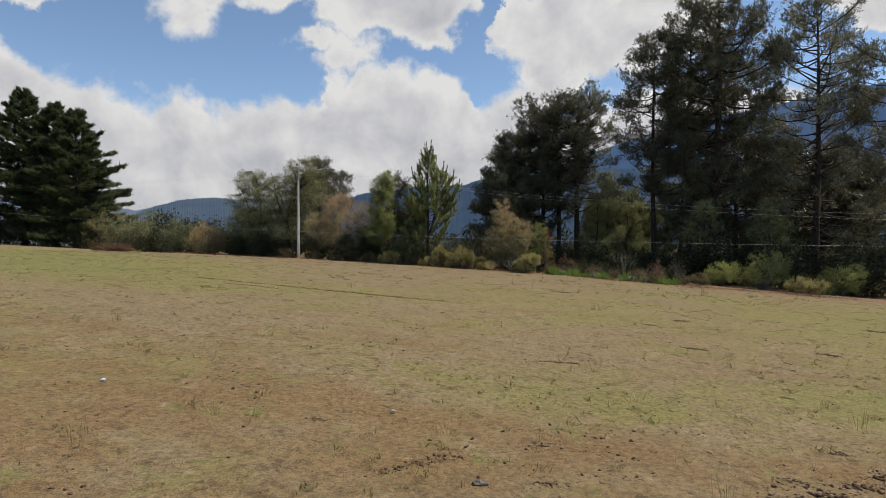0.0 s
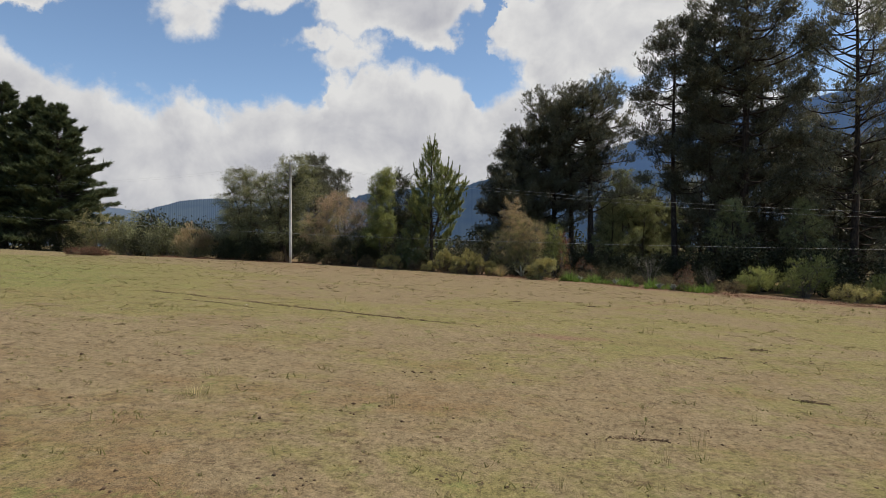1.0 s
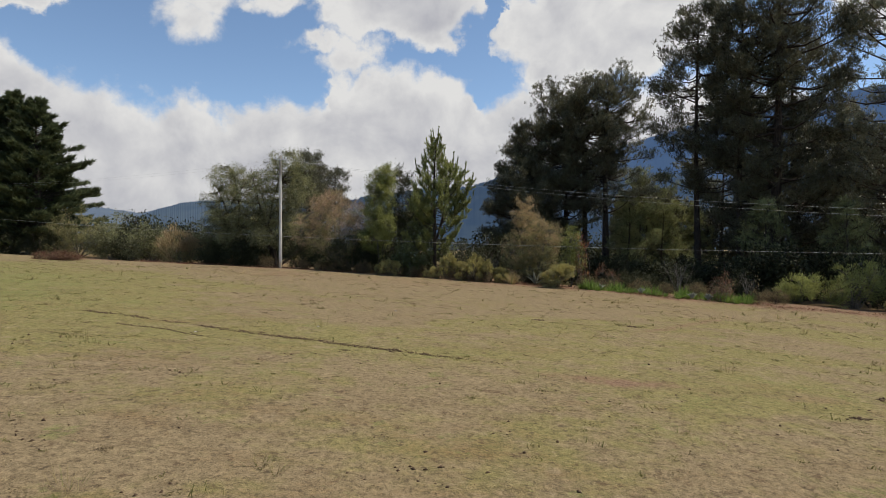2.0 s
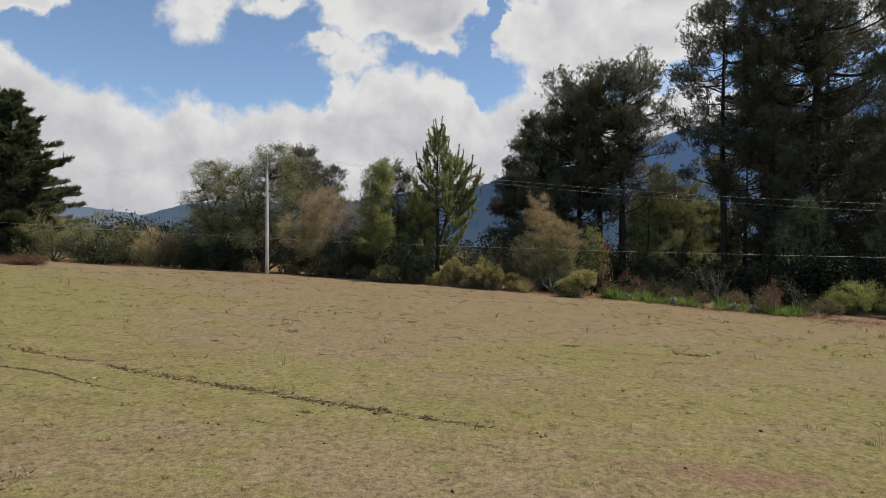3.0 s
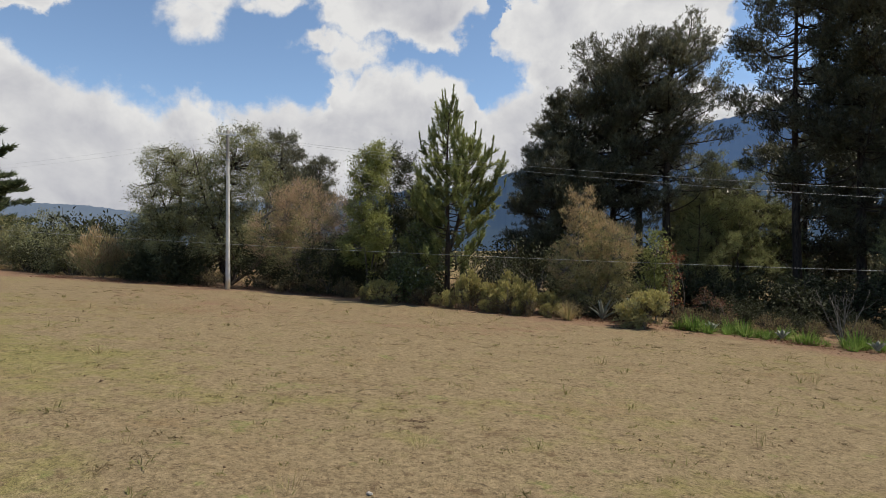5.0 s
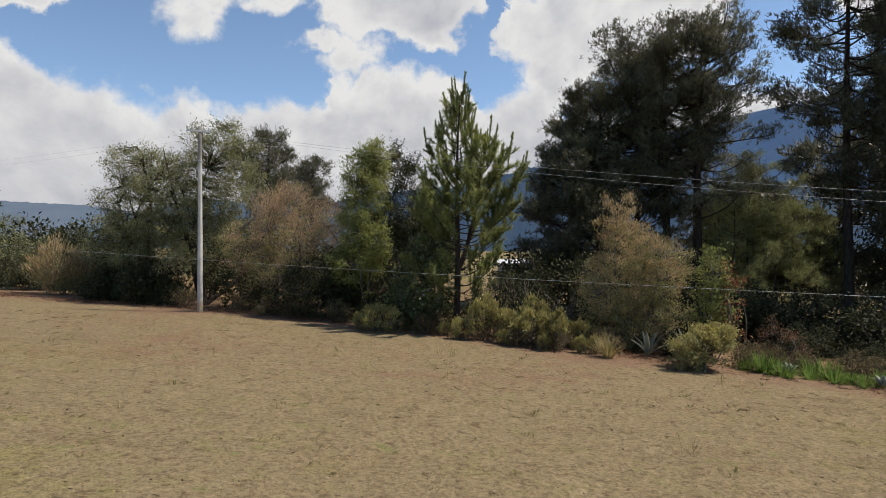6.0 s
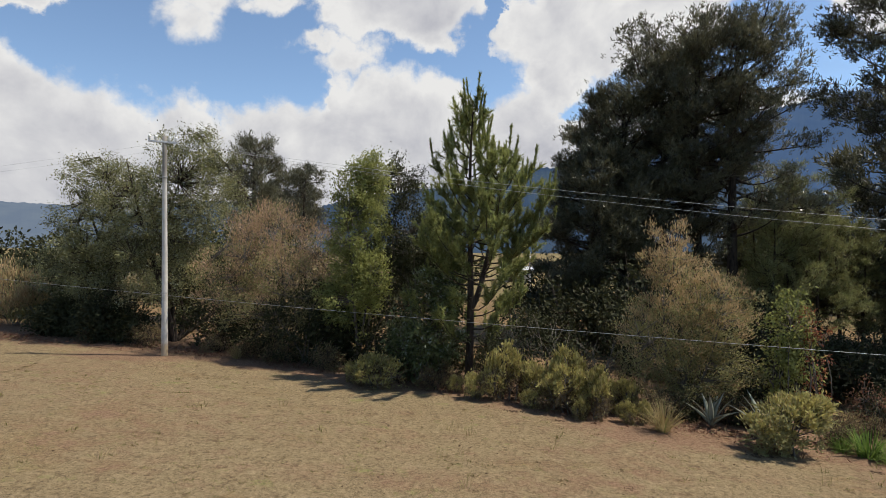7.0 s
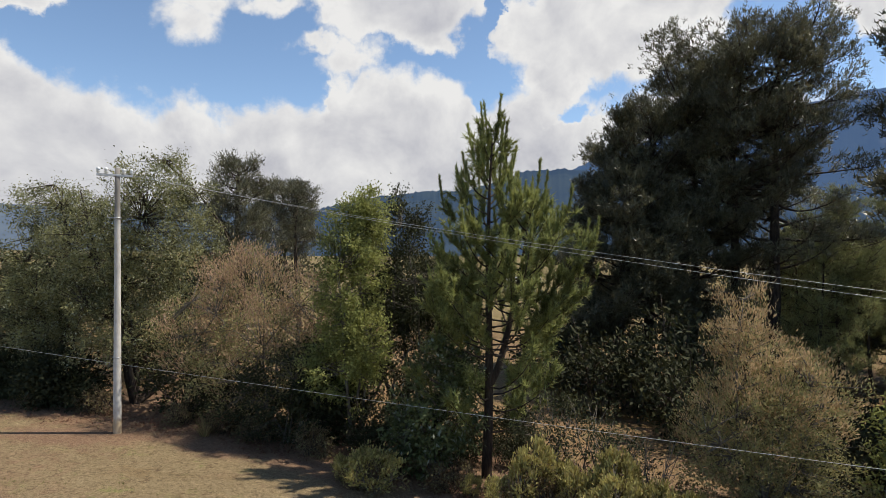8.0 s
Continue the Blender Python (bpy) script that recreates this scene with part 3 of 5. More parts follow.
BEHIND = "dark pine in the shade behind taller pines"
for px, py, ph, pr, seed in ((19.0, 66.0, 8.0, 3.4, 34), (26.0, 67.0, 12.0, 4.6, 35), (30.5, 62.0, 14.0, 4.8, 36), (38.0, 60.0, 9.0, 4.4, 37), (33.0, 54.0, 11.5, 4.4, 38), (36.5, 49.5, 9.5, 3.6, 39)):
    pine_tree(px, py, ph, 0.03, scaled(DOME, pr), seed, BEHIND, branches=44, tufts=0.75, group="background pines", count=6, needle=0.46, width=0.14, loose=2.0)
pine_tree(32.6, 43.2, 19.0, 0.08, scaled(TALL, 4.4), 40, OLD, branches=56, tufts=0.8, **WIDE)

SMALL = "slender young pine with sparse grey-green needles"
CONE = ((0, 0.9), (0.2, 1.0), (0.6, 0.7), (0.85, 0.35), (1, 0.08))
for px, py, ph, seed in ((16.2, 60.6, 7.4, 21), (18.4, 61.6, 6.8, 22), (14.9, 59.8, 6.8, 23), (20.6, 48.6, 6.0, 24), (15.4, 62.8, 7.8, 25), (24.8, 46.6, 6.2, 26), (19.9, 62.4, 7.2, 27), (17.2, 64.2, 7.6, 28), (21.8, 63.0, 7.0, 29)):
    pine_tree(px, py, ph, 0.12, scaled(CONE, 1.75), seed, SMALL, PINE_WARM, branches=44, girth=0.085, tufts=0.8, group="young pines", count=12, needle=0.22, width=0.022, loose=0.7)
pine_tree(16.9, 61.6, 9.5, 0.18, scaled(DOME, 2.7), 30, "open-branched pine with yellowish green needles, sunlight put into their colour", PINE_WARM, branches=44, tufts=0.7, girth=0.12, group="young pines", count=12, needle=0.22, width=0.024, loose=0.8)
pine_tree(-26.5, 121.0, 15.5, 0.35, scaled(DOME, 4.2), 31, "distant dark pine with open rounded crown", branches=40, tufts=0.8, group="far pines", count=10, needle=0.5, width=0.08, loose=2.0)
pine_tree(-12.5, 61.5, 9.6, 0.45, scaled(DOME, 1.5), 32, "dark pine standing behind leafy trees", branches=50, tufts=1.0, group="far pines", count=12, width=0.03)
pine_tree(-12.3, 72.0, 9.7, 0.45, scaled(DOME, 1.35), 33, "small open-crowned pine standing in the meadow beyond", branches=40, tufts=0.9, group="far pines", count=10, width=0.04, girth=0.16)


def candle_pine(x, y, height, seed, label):
    """A young vigorous pine: ascending limbs that end in upright candle shoots with long soft needles."""
    rng = np.random.default_rng(seed)
    z = float(ground_z(x, y))
    tree = thing("pine_tree", x, y, z, label, "tree", "")
    trunk, limbs, crown = Bag(), Bag(), Bag()
    t = np.linspace(0, 1, 12)
    stem = np.stack([0.15 * t ** 2 + 0.05 * np.sin(6 * t), 0.05 * np.cos(5 * t), height * t], -1)
    stem[0, 2] = -0.2
    tube(trunk, stem, 0.12 * (1 - t) + 0.02, 9)
    fork = np.stack([0.10 + 1.0 * t ** 0.7, -0.1 * t, 2.4 + (height * 0.80 - 2.4) * t], -1)
    tube(trunk, fork, 0.085 * (1 - t) + 0.015, 7)
    spots, ways = [], []

    candles, rise = [], []

    def shoot(p, d, ln, upright=False):
        e = p + d * ln
        tube(limbs, curve_points(p, e, (0, 0, 0), 3), (0.010, 0.008, 0.005), 3)
        m = int(ln * (60 if upright else 27))
        f = rng.uniform(0.0, 1.0, (m, 1))
        (candles if upright else spots).append(p + (e - p) * f)
        (rise if upright else ways).append(d + rng.normal(size=(m, 3)) * (0.18 if upright else 0.55))

    for line, top, n, wide in ((stem, height, 58, 1.95), (fork, height * 0.80, 48, 2.15)):
        for k in range(n):
            s = 0.12 + 0.88 * (k + rng.random()) / n
            base = np.array([np.interp(s, t, line[:, c]) for c in range(3)])
            a = k * 2.399 + rng.normal() * 0.4
            reach = wide * np.interp(s, (0.12, 0.40, 0.62, 0.85, 1.0), (0.9, 1.0, 0.68, 0.30, 0.08)) * rng.uniform(0.65, 1.1)
            out = np.array([math.cos(a), math.sin(a), 0])
            tip = base + reach * (out + np.array([0, 0, 0.45 + 0.5 * s]))
            pts = curve_points(base, tip, (0, 0, -0.16 * reach), 5)
            tube(limbs, pts, np.linspace(0.026, 0.008, 5), 5)
            for q in range(max(3, int(reach * 6.0))):
                w = 0.45 + 0.55 * rng.random()
                p = np.array([np.interp(w, np.linspace(0, 1, 5), pts[:, c]) for c in range(3)])
                shoot(p, unit(out * rng.uniform(0.1, 0.7) + rng.normal(size=3) * 0.30 + np.array([0, 0, 1.0])), rng.uniform(0.35, 0.7))
            shoot(tip, unit(out * 0.15 + np.array([0, 0, 1.0])), rng.uniform(0.45, 0.95) * (0.3 + 0.85 * s), True)
    for k in range(12):
        shoot(stem[-1] + np.array([rng.normal() * 0.22, rng.normal() * 0.22, -0.6 - 0.5 * rng.random()]), unit(np.array([rng.normal() * 0.10, rng.normal() * 0.10, 1])), rng.uniform(0.6, 1.2), True)
    needles(crown, rng, np.concatenate(spots), np.concatenate(ways), 9, 0.21, 0.021, 0.36)
    needles(crown, rng, np.concatenate(candles), np.concatenate(rise), 10, 0.13, 0.017, 0.26)
    stem_ob = trunk.part("trunk", BARK, tree)
    limbs.part("branching", BARK, stem_ob)
    crown.part("crown", YOUNG, tree, smooth=False)
    return tree


candle_pine(-1.3, 47.0, 8.5, 41, "young bright green pine with upright candle shoots")


def cypress_tree(x, y, height, radius, seed, label):
    """A broad conical cypress with layered, drooping sprays down to the ground."""
    rng = np.random.default_rng(seed)
    z = float(ground_z(x, y))
    tree = thing("cypress_tree", x, y, z, label, "tree", "cypress group")
    trunk, limbs, crown = Bag(), Bag(), Bag()
    t = np.linspace(0, 1, 10)
    stem = np.stack([0.1 * np.sin(4 * t), 0.1 * np.cos(3 * t), height * t], -1)
    stem[0, 2] = -0.3
    tube(trunk, stem, 0.38 * (1 - t) + 0.02, 9)
    spots, ways = [], []
    for k in range(200):
        s = 0.03 + 0.95 * ((k + rng.random()) / 200)
        base = np.array([0, 0, height * s])
        a = k * 2.399 + rng.normal() * 0.4
        reach = radius * np.interp(s, (0, 0.12, 0.35, 0.6, 0.85, 1.0), (0.92, 1.0, 0.92, 0.66, 0.30, 0.04)) * rng.uniform(0.55, 1.22)
        out = np.array([math.cos(a), math.sin(a), 0])
        tip = base + reach * (out + np.array([0, 0, 0.42 - 0.32 * (1 - s)]))
        pts = curve_points(base, tip, (0, 0, 0.05 * reach), 5)
        tube(limbs, pts, np.linspace(0.06, 0.012, 5), 4)
        m = int(26 + 34 * reach / 2)
        f = rng.uniform(0.3, 1.0, (m, 1)) ** 0.7
        p = pts[0] + (pts[-1] - pts[0]) * f
        sidew = np.cross(out, [0, 0, 1])
        p = p + sidew * (rng.normal(size=(m, 1)) * 0.34 * (1.18 - f)) * reach * 0.5 + np.array([0, 0, 1]) * rng.normal(size=(m, 1)) * 0.09
        spots.append(p)
        ways.append(out * 0.9 + sidew * rng.normal(size=(m, 1)) * 0.6 + np.array([0, 0, 0.65]) + rng.normal(size=(m, 3)) * 0.25)
    needles(crown, rng, np.concatenate(spots), np.concatenate(ways), 4, 0.50, 0.115, 0.30)
    stem_ob = trunk.part("trunk", BARK, tree)
    limbs.part("branching", BARK, stem_ob)
    crown.part("crown", CYPRESS, tree, smooth=False)
    return tree


CYP = "tall dark green cypress with layered sprays reaching the ground"
cypress_tree(-39.9, 66.0, 15.0, 5.4, 51, CYP)
cypress_tree(-43.6, 68.0, 16.0, 5.4, 52, CYP)
cypress_tree(-47.4, 68.5, 17.6, 5.8, 53, CYP)


def leafy(name, x, y, lobes, leaf, label, category, seed, clumps=140, per=34, size=(0.13, 0.055), clump=0.26, stems=5, wood=TWIG, girth=0.05, upright=0.0, extra=None, group="", fill=0.5, fine=0.5):
    """A leafy tree or shrub: stems that fork to the lobes of its crown, twigs, and clumps of single leaves.
    lobes: centre and half sizes, from the base. extra: (material, part name, share of clumps from the top, size, upright, per)."""
    rng = np.random.default_rng(seed)
    z = float(ground_z(x, y))
    plant = thing(name, x, y, z, label, category, group)
    wood_bag, crown, other = Bag(), Bag(), Bag()
    lobes = np.asarray(lobes, float)
    weight = np.prod(lobes[:, 3:], 1) ** 0.67
    which = rng.choice(len(lobes), clumps, p=weight / weight.sum())
    d = unit(rng.normal(size=(clumps, 3)))
    rough = 1 + 0.16 * np.sin(d[:, 0] * 5 + which) * np.cos(d[:, 2] * 6 + seed) + 0.10 * rng.normal(size=clumps)
    rad = (fill + (1 - fill) * rng.random(clumps) ** 0.6) * rough
    at = lobes[which, :3] + d * lobes[which, 3:] * rad[:, None]
    at[:, 2] = np.maximum(at[:, 2], 0.08)
    joints = []
    for k in range(stems):
        for c in ([k % len(lobes)] if stems >= len(lobes) else range(k, len(lobes), stems)):
            a = rng.normal(size=3) * [0.10, 0.10, 0] * (1 + 2 * girth)
            a[2] = -0.1
            b = lobes[c, :3] + rng.normal(size=3) * lobes[c, 3:] * 0.3 + [0, 0, lobes[c, 5] * 0.35]
            pts = curve_points(a, b, rng.normal(size=3) * 0.12 * np.linalg.norm(b - a) * [1, 1, 0.2], 9)
            tube(wood_bag, pts, np.linspace(girth, girth * 0.18, 9), 6)
            joints.append(pts[2:])
    joints = np.concatenate(joints)
    gap = np.linalg.norm(at[:, None] - joints[None] + [0, 0, -0.25], axis=2)
    near = joints[np.argmin(gap, 1)]
    for p, q in zip(near[::1], at[::1]):
        ln = np.linalg.norm(q - p)
        tube(wood_bag, np.array([p, q]), (0.011 + 0.10 * girth, 0.004), 3)
    share = 0.0
    if extra:
        e_mat, e_name, share, e_size, e_up, e_per = extra
    score = (at[:, 2] - at[:, 2].min()) / np.ptp(at[:, 2]) + 0.25 * rng.normal(size=clumps)
    top = score > np.quantile(score, 1 - share) if share else np.zeros(clumps, bool)
    core = lobes[which, :3]
    for bag, pick, (ln, wd), up, k in ((crown, ~top, size, upright, per),) + (((other, top, e_size, e_up, e_per),) if extra else ()):
        if not pick.any():
            continue
        c, o = np.repeat(at[pick], k, 0), np.repeat(core[pick], k, 0)
        spread = clump * rng.uniform(0.6, 1.3, (len(c), 1))
        p = c + rng.normal(size=c.shape) * spread * fine * [1, 1, 0.85]
        p[:, 2] = np.maximum(p[:, 2], 0.03)
        ax = unit(p - o) * 0.6 + rng.normal(size=c.shape) * (0.75 - 0.45 * min(up, 1)) + np.array([0, 0, up])
        leaves(bag, rng, p, ax, ln, wd, unit(p - o) * 0.8 + unit(p - c) * 0.5 + np.array([0.0, 0, 0.9]))
    wood_bag.part("trunk" if category == "tree" else "stem_base", wood, plant)
    leaf_ob = crown.part("crown", leaf, plant, smooth=False)
    if extra and top.any():
        other.part(e_name, e_mat, leaf_ob, smooth=False)
    return plant


# the leafy trees by the pole
leafy("broadleaf_tree", -17.2, 54.6, ((-0.3, 0, 4.4, 1.8, 2.0, 2.6), (1.1, 0.2, 5.2, 1.9, 1.9, 2.3), (-0.5, -0.4, 2.8, 1.7, 1.8, 1.9), (0.9, -0.6, 2.6, 2.4, 2.0, 1.9), (0.1, 0, 6.6, 1.4, 1.4, 1.5)),
      OAK, "bushy evergreen broadleaf tree with dull green foliage", "tree", 61, clumps=560, per=92, size=(0.100, 0.046), clump=0.36, stems=6, girth=0.14, fill=0.35, wood=BARK)
leafy("broadleaf_tree", -12.9, 52.4, ((0.3, 0, 6.2, 2.0, 1.8, 2.2), (-1.0, 0, 4.8, 2.0, 1.8, 2.3), (1.3, 0, 5.0, 1.7, 1.8, 2.2), (0.9, 0, 7.6, 1.4, 1.5, 1.2), (-0.6, -0.4, 2.8, 1.9, 1.6, 1.7)),
      OAK, "feathery grey-green tree with airy upper branches", "tree", 62, clumps=520, per=80, size=(0.105, 0.045), clump=0.36, stems=7, girth=0.10, fill=0.4, wood=BARK)
# large shrub with pinkish dry seed heads
leafy("shrub", -8.1, 50.6, ((0, 0, 3.6, 2.4, 2.0, 1.8), (-1.8, -0.3, 2.8, 1.5, 1.6, 1.6), (1.6, 0, 3.4, 1.5, 1.6, 1.7), (0.3, -0.6, 1.6, 2.8, 1.6, 1.4), (-0.5, 0.2, 4.7, 1.5, 1.3, 1.0)),
      OLIVE, "large straggling shrub covered with pinkish tan seed heads", "shrub", 63, clumps=560, per=50, size=(0.10, 0.038), clump=0.34, stems=9, girth=0.045, fill=0.25, upright=0.4,
      extra=(PINKISH, "seed_head_layer", 0.50, (0.11, 0.026), 0.9, 64))
leafy("shrub", -6.9, 48.9, ((0, 0, 1.5, 1.0, 0.9, 1.4), (-0.9, 0.1, 1.1, 0.9, 0.8, 1.1), (0.7, -0.1, 0.9, 0.8, 0.7, 0.9)), DARK, "dark green leafy shrub below taller bushes, leaf colour darkened for shade", "shrub", 64, clumps=150, per=34, size=(0.11, 0.05), stems=6, girth=0.03)
# fresh green column tree, the dark tree beside it
leafy("broadleaf_tree", -5.05, 49.0, ((0, 0, 4.7, 1.05, 1.1, 2.1), (0.3, 0, 6.3, 0.75, 0.8, 1.2), (-0.3, -0.4, 2.5, 1.0, 1.0, 1.5), (0.5, -0.8, 3.0, 0.75, 0.7, 1.0)),
      FRESH, "slim broadleaf tree with fresh mid-green leaves", "tree", 65, clumps=320, per=96, size=(0.095, 0.050), clump=0.28, stems=5, girth=0.07, fill=0.3)
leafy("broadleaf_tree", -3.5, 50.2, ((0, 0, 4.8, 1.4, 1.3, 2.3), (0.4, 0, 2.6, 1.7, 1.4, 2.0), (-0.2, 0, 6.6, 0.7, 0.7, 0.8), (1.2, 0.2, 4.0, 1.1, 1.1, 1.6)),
      DARK, "dark-leaved slender tree, leaf colour darkened for shade", "tree", 66, clumps=320, per=80, size=(0.100, 0.048), clump=0.34, stems=5, girth=0.07, fill=0.25)
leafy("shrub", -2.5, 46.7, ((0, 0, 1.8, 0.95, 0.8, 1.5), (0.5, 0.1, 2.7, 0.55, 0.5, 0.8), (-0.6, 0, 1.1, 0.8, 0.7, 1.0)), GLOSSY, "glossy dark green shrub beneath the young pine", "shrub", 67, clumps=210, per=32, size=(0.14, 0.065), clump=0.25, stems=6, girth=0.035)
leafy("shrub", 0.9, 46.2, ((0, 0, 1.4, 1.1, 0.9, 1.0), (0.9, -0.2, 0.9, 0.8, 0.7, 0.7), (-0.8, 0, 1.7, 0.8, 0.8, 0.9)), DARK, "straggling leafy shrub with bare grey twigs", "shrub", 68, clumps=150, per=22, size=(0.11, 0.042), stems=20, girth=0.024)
# tan seed-head shrub and its neighbours
leafy("shrub", 4.7, 45.2, ((-0.1, 0, 2.6, 1.35, 1.3, 1.6), (-0.3, 0, 4.2, 0.85, 0.85, 1.0), (0.9, -0.1, 2.6, 1.15, 1.1, 1.3), (-0.9, 0, 1.8, 1.1, 1.0, 1.3), (0.2, -0.4, 1.1, 1.7, 1.1, 1.0)),
      OLIVE, "tall rounded shrub covered in tan seed heads", "shrub", 69, clumps=640, per=50, size=(0.085, 0.032), clump=0.22, stems=14, girth=0.045, fill=0.35, upright=0.4,
      extra=(TAN, "seed_head_layer", 0.33, (0.095, 0.026), 0.9, 66))
leafy("shrub", 6.9, 43.9, ((0, 0, 2.6, 0.48, 0.48, 1.1), (0.3, 0.1, 1.7, 0.42, 0.42, 1.0), (-0.28, 0, 1.5, 0.4, 0.4, 0.9)), FRESH, "slender green shrub with some reddening leaves", "shrub", 70, clumps=100, per=32, size=(0.11, 0.055), clump=0.24, stems=6, girth=0.025)
leafy("shrub", 7.5, 43.7, ((0, 0, 1.6, 0.35, 0.35, 1.1), (-0.15, 0, 2.7, 0.3, 0.3, 0.6)), RED, "narrow shrub with red autumn leaves", "shrub", 71, clumps=26, per=24, size=(0.10, 0.045), clump=0.2, stems=4, girth=0.02)

# row of low yellow-green bushes along the field's edge
LOW = "low rounded bush with pale yellow-green leaves at the field edge"
low_a = leafy("bush", -4.0, 45.6, ((0, 0, 0.5, 0.55, 0.5, 0.5), (0.45, 0, 0.35, 0.45, 0.4, 0.38), (-0.4, 0.1, 0.5, 0.4, 0.4, 0.45)), DRY, LOW, "bush", 81, clumps=74, per=26, size=(0.09, 0.032), clump=0.15, stems=12, fine=0.5, fill=0.62, girth=0.018, upright=0.5, group="edge bushes", extra=(SAGE, "leafy_tip", 0.48, (0.105, 0.046), 0.6, 60))
low_b = leafy("bush", 1.2, 44.0, ((0, 0, 0.75, 0.40, 0.38, 0.5), (0.42, 0.1, 0.5, 0.32, 0.32, 0.42), (-0.42, 0, 0.5, 0.32, 0.3, 0.4)), DRY, LOW, "bush", 82, clumps=84, per=26, size=(0.09, 0.032), clump=0.135, stems=9, fine=0.5, fill=0.62, girth=0.02, upright=0.5, group="edge bushes", extra=(SAGE, "leafy_tip", 0.48, (0.105, 0.046), 0.6, 60))
for px, py, ps, pt, src in ((-1.15, 45.0, 0.75, 40, low_a), (-0.35, 45.1, 1.25, 200, low_b), (1.45, 43.5, 0.6, 250, low_a), (3.0, 43.3, 0.5, 50, low_b), (0.25, 44.3, 0.5, 330, low_a), (0.5, 44.9, 1.15, 100, low_a), (1.95, 43.7, 1.05, 80, low_b), (2.55, 43.3, 0.55, 300, low_a), (1.3, 44.6, 1.3, 20, low_b), (2.7, 44.3, 0.95, 160, low_a), (-1.7, 45.7, 0.5, 10, low_a), (-4.8, 46.2, 0.65, 120, low_a)):
    copy_thing(src, pose(px, py, float(ground_z(px, py)), 0, 0, pt) @ Matrix.Diagonal((ps * 0.72, ps * 0.72, ps, 1)))
leafy("bush", 5.65, 41.6, ((0, 0, 0.65, 0.85, 0.75, 0.65), (0.35, 0.1, 0.95, 0.5, 0.5, 0.42), (-0.5, -0.1, 0.5, 0.55, 0.5, 0.45)), OLIVE, "large rounded yellow-green bush at the field edge", "bush", 83, clumps=150, per=44, size=(0.105, 0.040), clump=0.135, stems=12, fine=0.5, fill=0.5, girth=0.02, upright=0.5, group="edge bushes", extra=(SAGE, "leafy_tip", 0.5, (0.105, 0.046), 0.6, 60))

for px, py, seed in ((4.5, 44.2, 95), (3.9, 43.9, 96), (5.4, 43.8, 97)):
    leafy("shrub", px, py, ((0, 0, 0.45, 0.5, 0.4, 0.42), (0.3, 0, 0.3, 0.4, 0.35, 0.3)), DARK, "dark dead brush tangled round the agaves", "shrub", seed, clumps=80, per=16, size=(0.08, 0.022), clump=0.16, stems=10, girth=0.010, wood=BARK, group="dead brush")
brush = leafy("shrub", 0.1, 46.0, ((0, 0, 0.5, 0.6, 0.5, 0.5), (0.45, 0.1, 0.4, 0.5, 0.4, 0.4), (-0.4, 0, 0.45, 0.45, 0.4, 0.42)), DRY, "tangle of brown dry brush behind the low bushes", "shrub", 99, clumps=90, per=22, size=(0.10, 0.030), clump=0.18, stems=14, girth=0.010, wood=BARK, group="dry brush")
for px, py, ps, pt in ((-2.2, 46.0, 0.8, 30), (1.6, 45.3, 1.0, 110), (2.9, 44.9, 0.9, 250), (3.6, 44.0, 0.8, 70), (-3.4, 46.8, 0.9, 190), (-5.9, 47.9, 0.9, 300), (-7.6, 48.9, 0.8, 20), (5.6, 43.9, 0.8, 140), (7.4, 42.6, 0.8, 220), (-10.4, 50.2, 0.8, 80), (-13.4, 50.9, 0.9, 160), (9.0, 42.4, 0.7, 40), (10.3, 41.8, 0.8, 130), (11.4, 41.2, 0.7, 210), (12.8, 40.7, 0.8, 300), (14.0, 40.0, 0.8, 20), (15.4, 39.2, 0.7, 100), (13.4, 41.5, 0.8, 260), (16.6, 39.8, 0.8, 330), (8.2, 43.0, 0.7, 170), (-8.9, 49.5, 0.7, 10), (-15.6, 51.4, 0.8, 240)):
    copy_thing(brush, pose(px, py, float(ground_z(px, py)), 0, 0, pt) @ Matrix.Scale(ps, 4))
leafy("shrub", -25.8, 47.0, ((0, 0, 0.22, 1.2, 0.6, 0.32), (0.9, 0, 0.18, 0.9, 0.5, 0.24), (-0.8, 0.1, 0.2, 0.7, 0.5, 0.26)), RUST, "low heap of reddish brown dry brush on the grass", "shrub", 98, clumps=120, per=34, size=(0.16, 0.03), clump=0.22, stems=16, girth=0.014)

# light green arching bushes by the pines
for px, py, k, seed in ((18.9, 41.8, 0.65, 91), (21.2, 40.6, 1.0, 92), (25.6, 39.4, 0.8, 93)):
    leafy("shrub", px, py, ((0, 0, 1.2 * k, 1.3 * k, 1.1, 1.0 * k), (0.9 * k, 0, 1.5 * k, 0.9 * k, 0.9, 1.2 * k), (-0.9 * k, 0, 0.8 * k, 0.9 * k, 0.8, 0.7 * k)), FRESH, "arching light green shrub in front of the pines", "shrub", seed, clumps=170, per=34, size=(0.17, 0.032), clump=0.22, stems=24, girth=0.025, upright=0.6, group="arching shrubs")
leafy("bush", 22.4, 38.3, ((0, 0, 0.5, 1.0, 0.7, 0.5), (0.9, 0, 0.4, 0.7, 0.6, 0.42)), SAGE, LOW, "bush", 94, clumps=120, per=34, size=(0.10, 0.04), clump=0.18, stems=8, girth=0.02, group="edge bushes")

